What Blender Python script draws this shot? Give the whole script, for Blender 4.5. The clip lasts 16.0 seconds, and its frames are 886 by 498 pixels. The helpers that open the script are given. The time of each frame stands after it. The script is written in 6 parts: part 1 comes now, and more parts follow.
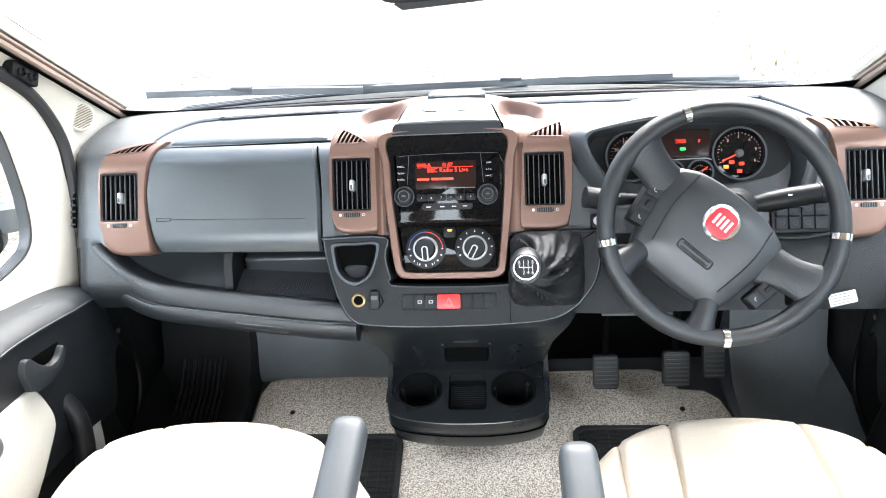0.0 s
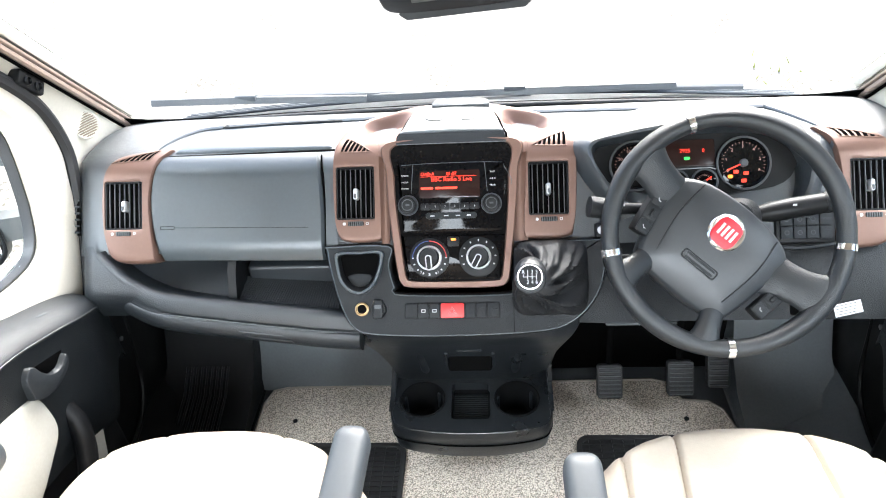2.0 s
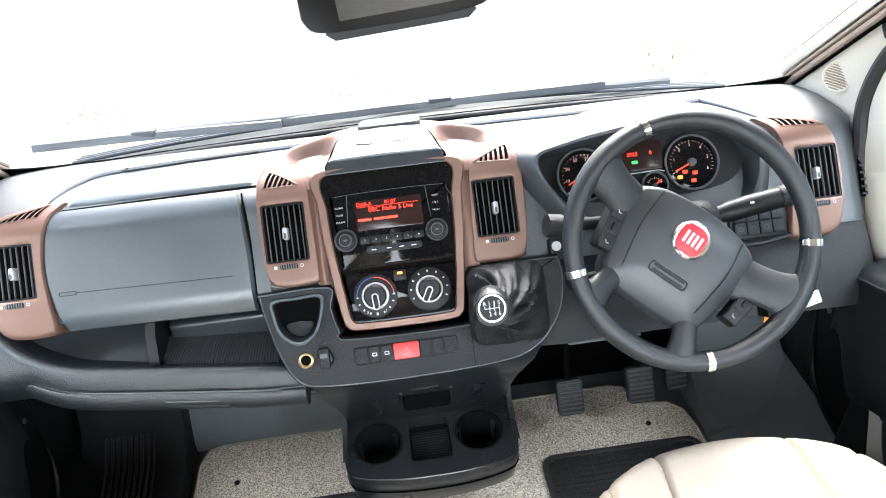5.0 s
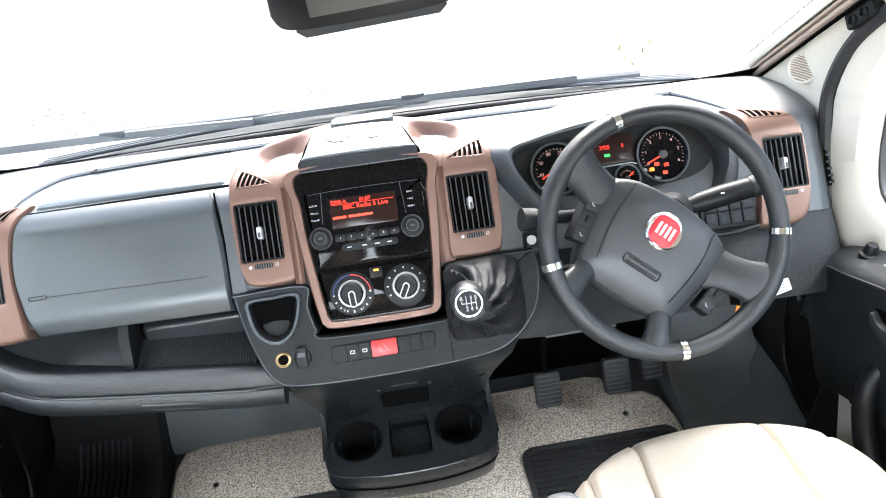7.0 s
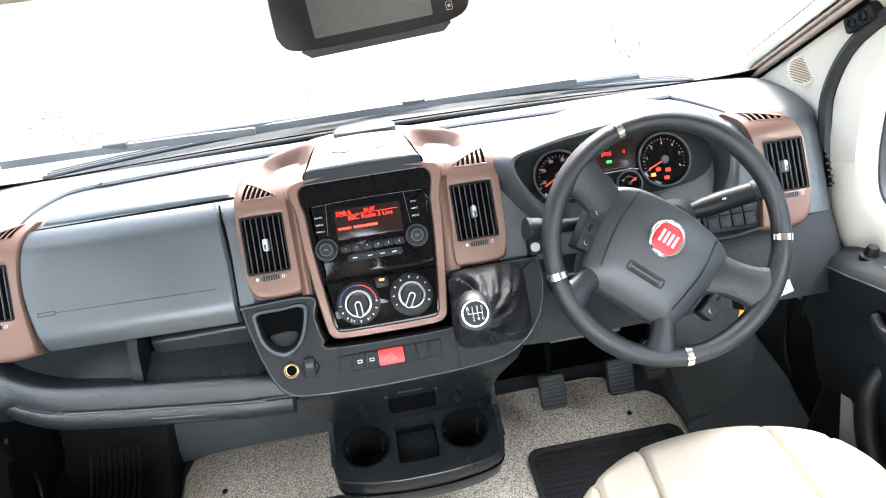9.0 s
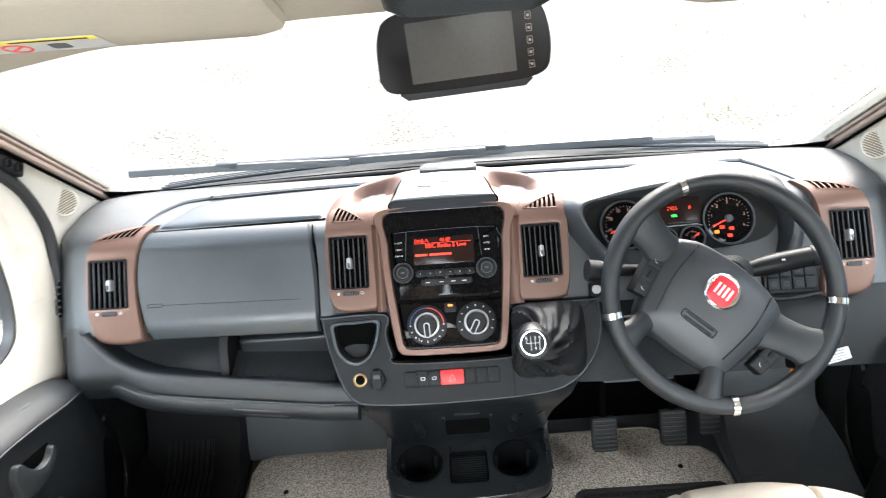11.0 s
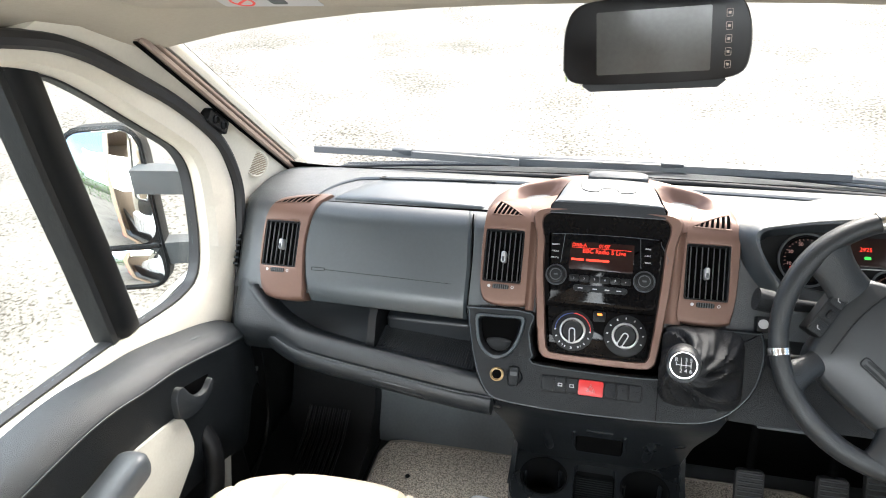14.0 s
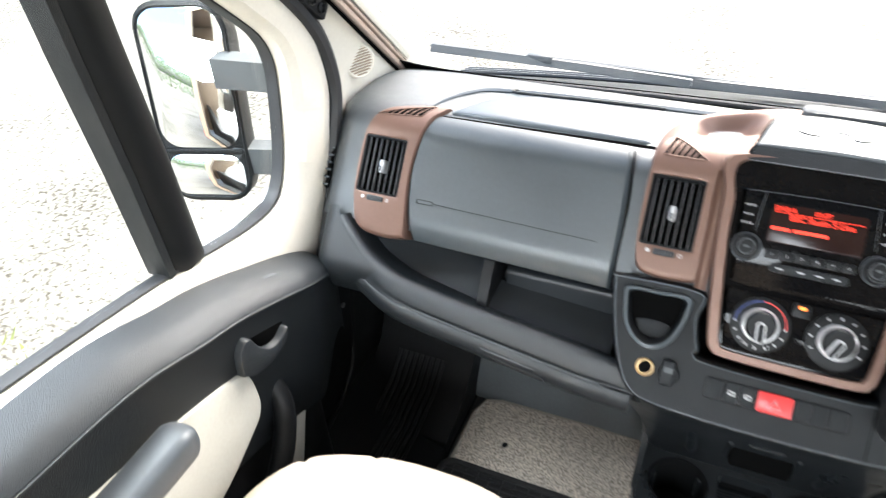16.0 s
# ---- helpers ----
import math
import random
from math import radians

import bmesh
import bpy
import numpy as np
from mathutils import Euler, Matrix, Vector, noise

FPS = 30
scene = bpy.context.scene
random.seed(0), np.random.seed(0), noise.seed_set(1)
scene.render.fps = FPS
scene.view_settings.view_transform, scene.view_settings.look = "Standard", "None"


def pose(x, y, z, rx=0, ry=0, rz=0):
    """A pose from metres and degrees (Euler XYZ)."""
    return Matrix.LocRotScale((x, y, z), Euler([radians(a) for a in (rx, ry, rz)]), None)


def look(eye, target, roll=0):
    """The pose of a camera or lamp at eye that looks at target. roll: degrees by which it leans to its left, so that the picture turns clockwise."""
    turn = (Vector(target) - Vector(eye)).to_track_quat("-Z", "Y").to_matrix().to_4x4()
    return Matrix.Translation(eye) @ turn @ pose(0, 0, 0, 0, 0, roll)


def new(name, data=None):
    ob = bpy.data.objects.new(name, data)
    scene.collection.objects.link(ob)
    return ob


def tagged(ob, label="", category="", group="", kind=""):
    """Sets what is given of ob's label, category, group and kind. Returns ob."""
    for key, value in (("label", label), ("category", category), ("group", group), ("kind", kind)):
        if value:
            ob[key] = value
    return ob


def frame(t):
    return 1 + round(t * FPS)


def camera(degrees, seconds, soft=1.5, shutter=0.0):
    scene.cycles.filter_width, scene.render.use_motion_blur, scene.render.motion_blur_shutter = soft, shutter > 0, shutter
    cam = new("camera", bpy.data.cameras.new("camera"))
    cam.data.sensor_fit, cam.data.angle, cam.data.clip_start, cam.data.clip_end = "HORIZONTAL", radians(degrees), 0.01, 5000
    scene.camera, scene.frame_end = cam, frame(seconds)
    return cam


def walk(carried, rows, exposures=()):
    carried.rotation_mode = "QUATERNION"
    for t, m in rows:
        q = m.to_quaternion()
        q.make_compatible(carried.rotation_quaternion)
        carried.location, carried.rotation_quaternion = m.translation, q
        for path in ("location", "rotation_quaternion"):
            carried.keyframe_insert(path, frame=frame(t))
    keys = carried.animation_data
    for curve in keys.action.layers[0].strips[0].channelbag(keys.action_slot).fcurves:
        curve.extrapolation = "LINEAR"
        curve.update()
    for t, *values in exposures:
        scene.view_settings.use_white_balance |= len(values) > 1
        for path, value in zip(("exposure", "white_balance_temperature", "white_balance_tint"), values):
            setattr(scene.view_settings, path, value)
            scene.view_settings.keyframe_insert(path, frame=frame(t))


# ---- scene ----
cam = camera(65.1, 16.0, 1.0, 0.4)
PATH = [
    (0, (0.091, 0.008, 1.334), (-0.054, 1.597, 0.128), -4.6),
    (0.5, (0.087, 0.009, 1.333), (-0.062, 1.604, 0.135), -4.5),
    (1, (0.085, 0.009, 1.334), (-0.065, 1.606, 0.14), -4.5),
    (1.5, (0.088, 0.007, 1.336), (-0.063, 1.605, 0.143), -4.6),
    (2, (0.089, 0.011, 1.336), (-0.063, 1.612, 0.147), -4.6),
    (2.5, (0.089, 0.036, 1.335), (-0.063, 1.639, 0.148), -4.6),
    (3, (0.064, 0.081, 1.335), (-0.081, 1.683, 0.147), -4.4),
    (3.5, (0.054, 0.114, 1.321), (-0.021, 1.72, 0.132), -4.8),
    (4, (0.033, 0.129, 1.314), (0.058, 1.727, 0.111), -4.8),
    (4.2, (0.032, 0.126, 1.317), (0.081, 1.728, 0.121), -4.9),
    (6.5, (0.032, 0.126, 1.316), (0.174, 1.711, 0.105), -5.0),
    (7, (0.032, 0.125, 1.317), (0.198, 1.706, 0.103), -4.9),
    (7.5, (0.032, 0.125, 1.318), (0.206, 1.707, 0.107), -5.0),
    (8, (0.03, 0.124, 1.319), (0.229, 1.704, 0.109), -4.8),
    (8.2, (0.033, 0.129, 1.333), (0.224, 1.691, 0.1), -5.0),
    (10.3, (-0.013, 0.138, 1.358), (0.129, 1.732, 0.158), -5.3),
    (10.5, (-0.018, 0.108, 1.374), (0.117, 1.728, 0.21), -4.5),
    (11, (0.024, 0.043, 1.384), (-0.003, 1.704, 0.272), -4.5),
    (11.5, (0.035, -0.004, 1.377), (-0.139, 1.685, 0.32), -3.9),
    (12, (0.043, -0.008, 1.37), (-0.272, 1.673, 0.333), -4.0),
    (12.5, (0.035, -0.008, 1.363), (-0.348, 1.665, 0.337), -3.6),
    (13, (0.043, 0.002, 1.356), (-0.398, 1.663, 0.333), -3.9),
    (13.5, (0.03, 0.017, 1.344), (-0.425, 1.673, 0.318), -3.7),
    (14, (0.023, 0.019, 1.338), (-0.446, 1.67, 0.311), -3.7),
    (14.5, (0.019, 0.014, 1.332), (-0.461, 1.649, 0.286), -3.7),
    (15, (0.013, 0.022, 1.304), (-0.486, 1.622, 0.213), -4.0),
    (15.5, (-0.027, 0.101, 1.251), (-0.575, 1.62, 0.071), -3.9),
    (16, (-0.117, 0.266, 1.226), (-0.806, 1.685, -0.005), -3.8),
]
EXPOSURES = [(0.0, 2.65, 6250, 9), (8.2, 2.65, 6250, 9), (10.5, 2.45, 6350, 9), (12.0, 1.93, 6500, 9), (15.5, 1.95, 6500, 9), (16.0, 2.3, 6400, 9)]
walk(cam, [(t, look(eye, target, roll)) for t, eye, target, roll in PATH], EXPOSURES)

# ---- light ----
world = bpy.data.worlds.new("sky")
scene.world = world
world.use_nodes = True
wn = world.node_tree.nodes
sky = wn.new("ShaderNodeTexSky")
sky.sky_type, sky.sun_disc = "NISHITA", False
sky.sun_elevation, sky.sun_rotation = radians(41), radians(11)
sky.air_density, sky.dust_density = 1.0, 4.0
world.node_tree.links.new(sky.outputs[0], wn["Background"].inputs[0])
wn["Background"].inputs[1].default_value = 0.15
sun = new("sun", bpy.data.lights.new("sun", "SUN"))
sun.data.energy, sun.data.angle, sun.data.color = 2.2, radians(25), (1.0, 0.995, 0.985)
sun.matrix_world = look((0.6, 3.0, 2.7), (0, 0, 0))

# fill lamps added for daylight: above door windows, at unseen roof and side openings
for nm, loc, tgt, w, h, e in (("roof_fill", (0.06, -1.65, 1.93), (0.06, -1.2, 0.0), 0.80, 1.0, 17.0),
                              ("side_fill_left", (-1.04, -0.87, 1.10), (0.1, 1.1, 0.0), 1.2, 0.48, 8.0),
                              ("side_fill_right", (1.16, -0.87, 1.10), (0.0, 1.1, 0.0), 1.2, 0.48, 8.0),
                              ("door_sky_fill_left", (-1.12, 0.62, 1.62), (-0.05, 0.85, 0.1), 0.9, 0.5, 13.0),
                              ("door_sky_fill_right", (1.244, 0.62, 1.62), (0.174, 0.85, 0.1), 0.9, 0.5, 13.0)):
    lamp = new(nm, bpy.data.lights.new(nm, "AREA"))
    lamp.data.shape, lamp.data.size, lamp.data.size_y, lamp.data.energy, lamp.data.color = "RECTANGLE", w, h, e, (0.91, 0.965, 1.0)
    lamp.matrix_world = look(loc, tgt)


# ---- materials ----
def mat(name, col, rough=0.5, metal=0.0, var=0.12, scale=14.0, grain=0.0, gscale=900.0, wear=0.06, coat=0.0, emit=0.0, spec=0.5, kind="noise"):
    m = bpy.data.materials.new(name)
    m.use_nodes = True
    nt = m.node_tree
    b = nt.nodes["Principled BSDF"]
    tc = nt.nodes.new("ShaderNodeTexCoord")
    n1 = nt.nodes.new("ShaderNodeTexNoise")
    n1.inputs["Scale"].default_value, n1.inputs["Detail"].default_value = scale, 5
    n2 = nt.nodes.new("ShaderNodeTexNoise")
    n2.inputs["Scale"].default_value, n2.inputs["Detail"].default_value = scale * 12, 3
    add = nt.nodes.new("ShaderNodeMath")
    add.operation = "ADD"
    for n in (n1, n2):
        nt.links.new(tc.outputs["Object"], n.inputs["Vector"])
    nt.links.new(n1.outputs["Fac"], add.inputs[0])
    nt.links.new(n2.outputs["Fac"], add.inputs[1])
    rmp = nt.nodes.new("ShaderNodeMapRange")
    rmp.inputs["From Min"].default_value, rmp.inputs["From Max"].default_value = 0.6, 1.4
    rmp.inputs["To Min"].default_value, rmp.inputs["To Max"].default_value = 1 - var, 1 + var
    nt.links.new(add.outputs[0], rmp.inputs["Value"])
    mul = nt.nodes.new("ShaderNodeVectorMath")
    mul.operation = "SCALE"
    mul.inputs[0].default_value = col
    nt.links.new(rmp.outputs[0], mul.inputs["Scale"])
    nt.links.new(mul.outputs[0], b.inputs["Base Color"])
    rr2 = nt.nodes.new("ShaderNodeMapRange")
    rr2.inputs["From Min"].default_value, rr2.inputs["From Max"].default_value = 0.3, 0.7
    rr2.inputs["To Min"].default_value, rr2.inputs["To Max"].default_value = max(0.02, rough - wear), min(1, rough + wear)
    nt.links.new(n1.outputs["Fac"], rr2.inputs["Value"])
    nt.links.new(rr2.outputs[0], b.inputs["Roughness"])
    b.inputs["Metallic"].default_value = metal
    b.inputs["Coat Weight"].default_value = coat
    b.inputs["Coat Roughness"].default_value = 0.05
    b.inputs["Specular IOR Level"].default_value = spec
    if grain:
        if kind == "cells":
            g = nt.nodes.new("ShaderNodeTexVoronoi")
            out = g.outputs["Distance"]
        else:
            g = nt.nodes.new("ShaderNodeTexNoise")
            g.inputs["Detail"].default_value = 2
            out = g.outputs["Fac"]
        g.inputs["Scale"].default_value = gscale
        nt.links.new(tc.outputs["Object"], g.inputs["Vector"])
        bp = nt.nodes.new("ShaderNodeBump")
        bp.inputs["Strength"].default_value, bp.inputs["Distance"].default_value = grain, 0.001
        nt.links.new(out, bp.inputs["Height"])
        nt.links.new(bp.outputs[0], b.inputs["Normal"])
    if emit:
        b.inputs["Emission Color"].default_value = (*col, 1)
        b.inputs["Emission Strength"].default_value = emit
    return m


def speckle(name, dark, light, scale, rough=0.95, grain=0.8, lo=0.35, hi=0.65, big=6.0, patch=0.0):
    """Two-coloured, fibrous or stony surface."""
    m = mat(name, light, rough, grain=grain, gscale=scale)
    nt = m.node_tree
    b = nt.nodes["Principled BSDF"]
    n = nt.nodes.new("ShaderNodeTexNoise")
    n.inputs["Scale"].default_value, n.inputs["Detail"].default_value = scale, 4
    tc = [x for x in nt.nodes if x.type == "TEX_COORD"][0]
    nt.links.new(tc.outputs["Object"], n.inputs["Vector"])
    ramp = nt.nodes.new("ShaderNodeValToRGB")
    ramp.color_ramp.elements[0].position, ramp.color_ramp.elements[0].color = lo, (*dark, 1)
    ramp.color_ramp.elements[1].position, ramp.color_ramp.elements[1].color = hi, (*light, 1)
    n3 = nt.nodes.new("ShaderNodeTexNoise")
    n3.inputs["Scale"].default_value = big
    nt.links.new(tc.outputs["Object"], n3.inputs["Vector"])
    pm = nt.nodes.new("ShaderNodeMath")
    pm.operation, pm.inputs[1].default_value = "MULTIPLY_ADD", patch
    nt.links.new(n3.outputs["Fac"], pm.inputs[0])
    nt.links.new(n.outputs["Fac"], pm.inputs[2])
    off = nt.nodes.new("ShaderNodeMath")
    off.operation, off.inputs[1].default_value = "SUBTRACT", 0.42 * patch
    nt.links.new(pm.outputs[0], off.inputs[0])
    nt.links.new(off.outputs[0], ramp.inputs[0])
    mr = nt.nodes.new("ShaderNodeMapRange")
    mr.inputs["To Min"].default_value, mr.inputs["To Max"].default_value = 0.82, 1.15
    nt.links.new(n3.outputs["Fac"], mr.inputs["Value"])
    mul = nt.nodes.new("ShaderNodeVectorMath")
    mul.operation = "SCALE"
    nt.links.new(ramp.outputs[0], mul.inputs[0])
    nt.links.new(mr.outputs[0], mul.inputs["Scale"])
    nt.links.new(mul.outputs[0], b.inputs["Base Color"])
    return m


def pane_material(name, tint, gloss):
    m = bpy.data.materials.new(name)
    m.use_nodes = True
    nt = m.node_tree
    tr = nt.nodes.new("ShaderNodeBsdfTransparent")
    tr.inputs[0].default_value = (*tint, 1)
    gl = nt.nodes.new("ShaderNodeBsdfGlossy")
    gl.inputs["Roughness"].default_value = 0.02
    mx = nt.nodes.new("ShaderNodeMixShader")
    mx.inputs[0].default_value = gloss
    nt.links.new(tr.outputs[0], mx.inputs[1])
    nt.links.new(gl.outputs[0], mx.inputs[2])
    nt.links.new(mx.outputs[0], nt.nodes["Material Output"].inputs[0])
    return m


DASH = mat("dash_plastic", (0.024, 0.0295, 0.034), 0.40, spec=0.95, grain=0.45, gscale=800, kind="cells")
DASH2 = mat("dash_plastic_smooth", (0.036, 0.046, 0.052), 0.37, spec=0.95, grain=0.1, gscale=1600)
LIDM = mat("glovebox_plastic", (0.028, 0.036, 0.041), 0.39, spec=0.82, grain=0.1, gscale=1600)
CONSOLE = mat("console_plastic", (0.0115, 0.0135, 0.0155), 0.32, spec=0.62, grain=0.15, gscale=900)
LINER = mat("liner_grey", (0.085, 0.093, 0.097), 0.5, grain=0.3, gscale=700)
PAD = mat("pad_plastic", (0.0150, 0.0175, 0.0200), 0.40, spec=0.55, grain=0.2, gscale=1200)
DOORPAD = mat("door_pad_plastic", (0.0125, 0.0148, 0.0170), 0.45, spec=0.38, grain=0.45, gscale=800, kind="cells")
TOE = mat("toe_board_plastic", (0.110, 0.122, 0.130), 0.45, grain=0.3, gscale=700)
LOWER = mat("lower_plastic", (0.0070, 0.0084, 0.0096), 0.42, spec=0.25, grain=0.6, gscale=750, kind="cells")
# lighter copy of the lower plastic: the lip's lit sheen put into colour
LIP = mat("lower_plastic_lit", (0.0125, 0.0150, 0.0172), 0.38, spec=0.58, grain=0.5, gscale=750, kind="cells")
INSET = mat("pale_inset_fabric", (0.34, 0.33, 0.29), 0.7, var=0.06, grain=0.3, gscale=900)
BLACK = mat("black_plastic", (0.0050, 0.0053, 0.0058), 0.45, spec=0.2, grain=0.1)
# flat black for shade painted inside openings, also for black joints and trim
DEEP = mat("shade_and_trim_black", (0.003, 0.003, 0.003), 0.9, spec=0.0)
GLOSS = mat("piano_black", (0.0035, 0.0035, 0.0038), 0.07, coat=0.0, wear=0.015, spec=0.13)
BROWN = mat("bronze_paint", (0.135, 0.078, 0.058), 0.42, metal=0.35, spec=0.4, var=0.05, grain=0.05, gscale=2500)
CHROME = mat("satin_chrome", (0.72, 0.72, 0.72), 0.18, metal=1.0, var=0.03)
SILVER = mat("silver_paint", (0.55, 0.55, 0.55), 0.35, metal=0.6, var=0.04)
LEATHER = mat("black_leather", (0.0105, 0.0122, 0.0138), 0.40, spec=0.42, grain=0.35, gscale=700, kind="cells")
BOOT = mat("boot_leather", (0.0085, 0.0090, 0.0100), 0.58, spec=0.34, grain=0.4, gscale=800, kind="cells")
CREAM = mat("cream_leather", (0.385, 0.332, 0.268), 0.5, var=0.05, grain=0.25, gscale=500, kind="cells")
BEIGE = mat("beige_trim", (0.56, 0.52, 0.44), 0.6, var=0.05, grain=0.25, gscale=900)
BEIGE2 = mat("headliner", (0.35, 0.312, 0.252), 0.85, var=0.06, grain=0.3, gscale=1500)
ARM = mat("grey_armrest", (0.040, 0.046, 0.052), 0.5, var=0.08, grain=0.2, gscale=900)
GREY = mat("grey_trim", (0.055, 0.060, 0.063), 0.6, grain=0.2, gscale=1000)
RUBBER = mat("rubber", (0.014, 0.014, 0.015), 0.6, grain=0.3, gscale=500)
CARPET = speckle("carpet", (0.20, 0.17, 0.14), (0.80, 0.715, 0.62), 335.0, grain=1.0, lo=0.36, hi=0.61)
RAIL = mat("taupe_rail", (0.25, 0.19, 0.155), 0.4, metal=0.15, var=0.05)
STEEL = mat("steel", (0.4, 0.4, 0.4), 0.4, metal=1.0)
WHITE = mat("white_marking", (0.42, 0.42, 0.42), 0.6, var=0.02)
BRASS = mat("brass", (0.42, 0.30, 0.16), 0.35, metal=0.9, var=0.05)
MATRIB = mat("ribbed_mat", (0.020, 0.022, 0.024), 0.5, grain=0.3, gscale=900)
RED = mat("red_plastic", (0.52, 0.025, 0.025), 0.35, var=0.04)
BADGE = mat("red_enamel", (0.5, 0.02, 0.03), 0.42, spec=0.3)
ORANGE = mat("orange_tag", (0.85, 0.28, 0.02), 0.5)
LIT = mat("lit_red_digits", (1.0, 0.035, 0.01), 0.5, emit=0.20, var=0.02)
DIM = mat("dim_dial_print", (0.50, 0.28, 0.24), 0.5, emit=0.05, var=0.02)
LITA = mat("lit_amber", (1.0, 0.22, 0.02), 0.5, emit=0.3, var=0.02)
LITG = mat("lit_green", (0.05, 0.9, 0.1), 0.5, emit=0.12, var=0.02)
SCREEN = mat("screen_glass", (0.014, 0.006, 0.005), 0.2, spec=0.25)
MONITOR = mat("monitor_glass", (0.050, 0.049, 0.046), 0.12, spec=0.25)
MIRROR = mat("mirror_glass", (0.85, 0.87, 0.88), 0.02, metal=1.0, var=0.01, wear=0.0)
GLASS = pane_material("clear_pane", (0.97, 0.985, 0.98), 0.03)
GRAVEL = speckle("gravel", (0.075, 0.064, 0.045), (0.27, 0.255, 0.215), 42.0, grain=1.0, lo=0.34, hi=0.50, big=1.3, patch=0.40)
WIPER = mat("wiper_black", (0.045, 0.05, 0.056), 0.4)
BODY = mat("body_paint", (0.75, 0.73, 0.68), 0.3, coat=0.5, var=0.03)
WALL = mat("pale_wallboard", (0.26, 0.20, 0.145), 0.7, var=0.08)
GRASS = mat("grass", (0.05, 0.12, 0.02), 0.9, var=0.4, scale=5)
YELLOW = mat("yellow_print", (0.8, 0.62, 0.03), 0.6)
REDPRINT = mat("red_print", (0.7, 0.05, 0.04), 0.6)
BLUEPRINT = mat("blue_print", (0.03, 0.06, 0.22), 0.5)


# ---- mesh helpers ----
def part(name, bm, material, parent=None, label="", flat=False, sharp=38):
    me = bpy.data.meshes.new(name)
    bmesh.ops.recalc_face_normals(bm, faces=bm.faces[:])
    bm.to_mesh(me)
    bm.free()
    me.materials.append(material)
    if not flat:
        me.polygons.foreach_set("use_smooth", [True] * len(me.polygons))
        me.set_sharp_from_angle(angle=radians(sharp))
    ob = new(name, me)
    if parent is not None:
        ob.parent = parent
    if label:
        ob["label"] = label
    return ob


def thing(name, label, category, group="", at=(0, 0, 0)):
    e = new(name)
    e.empty_display_size = 0.05
    return tagged(e, label, category, group)


def merge(*bms):
    out = bmesh.new()
    for b in bms:
        me = bpy.data.meshes.new("tmp")
        b.to_mesh(me)
        out.from_mesh(me)
        bpy.data.meshes.remove(me)
        b.free()
    return out


def rbox(sx, sy, sz, M=Matrix(), bev=0.004, seg=2):
    bm = bmesh.new()
    bmesh.ops.create_cube(bm, size=1)
    bmesh.ops.scale(bm, vec=(sx, sy, sz), verts=bm.verts)
    if bev:
        bmesh.ops.bevel(bm, geom=bm.edges[:], offset=min(bev, 0.49 * min(sx, sy, sz)), segments=seg, profile=0.5, affect="EDGES")
    bmesh.ops.transform(bm, matrix=M, verts=bm.verts)
    return bm


def span(x0, x1, y0, y1, z0, z1, bev=0.004, seg=2):
    return rbox(x1 - x0, y1 - y0, z1 - z0, Matrix.Translation(((x0 + x1) / 2, (y0 + y1) / 2, (z0 + z1) / 2)), bev, seg)


def loft(rings, closed=True, caps=True, wrap=False):
    bm = bmesh.new()
    vs = [[bm.verts.new(p) for p in r] for r in rings]
    n = len(rings[0])
    pairs = list(zip(vs, vs[1:])) + ([(vs[-1], vs[0])] if wrap else [])
    for a, b in pairs:
        for i in range(n if closed else n - 1):
            j = (i + 1) % n
            try:
                bm.faces.new((a[i], a[j], b[j], b[i]))
            except ValueError:
                pass
    if caps and closed and not wrap:
        bm.faces.new(vs[0])
        bm.faces.new(vs[-1])
    return bm


def lathe(profile, M=Matrix(), seg=32):
    return loft([[M @ Vector((r * math.cos(2 * math.pi * i / seg), r * math.sin(2 * math.pi * i / seg), z)) for i in range(seg)] for r, z in profile])


def tube(pts, r, n=10, closed=False):
    pts = [Vector(p) for p in pts]
    rs = r if isinstance(r, (list, tuple)) else [r] * len(pts)
    rings, up = [], None
    for i, p in enumerate(pts):
        a = pts[(i - 1) % len(pts)] if (i or closed) else p
        b = pts[(i + 1) % len(pts)] if (i < len(pts) - 1 or closed) else p
        d = (b - a).normalized()
        if up is None:
            up = d.orthogonal().normalized()
        up = (up - d * up.dot(d)).normalized()
        s = d.cross(up)
        rings.append([p + (up * math.cos(2 * math.pi * k / n) + s * math.sin(2 * math.pi * k / n)) * rs[i] for k in range(n)])
    return loft(rings, wrap=closed)


def smooth_path(pts, per=6):
    """Catmull-Rom through the points."""
    P = [Vector(p) for p in pts]
    out = []
    for i in range(len(P) - 1):
        a, b, c, d = P[max(i - 1, 0)], P[i], P[i + 1], P[min(i + 2, len(P) - 1)]
        for k in range(per):
            t = k / per
            out.append(0.5 * ((2 * b) + (c - a) * t + (2 * a - 5 * b + 4 * c - d) * t * t + (3 * b - a - 3 * c + d) * t ** 3))
    return out + [P[-1]]


def rr(u0, u1, v0, v1, r=0.006, k=5):
    """Rounded rectangle outline."""
    r = min(r, 0.49 * (u1 - u0), 0.49 * (v1 - v0))
    out = []
    for cx, cy, a0 in ((u1 - r, v1 - r, 0), (u0 + r, v1 - r, 90), (u0 + r, v0 + r, 180), (u1 - r, v0 + r, 270)):
        for i in range(k + 1):
            a = radians(a0 + 90 * i / k)
            out.append((cx + r * math.cos(a), cy + r * math.sin(a)))
    return out


def circle(cx, cy, r, n=32, ry=None):
    return [(cx + r * math.cos(2 * math.pi * i / n), cy + (ry or r) * math.sin(2 * math.pi * i / n)) for i in range(n)]


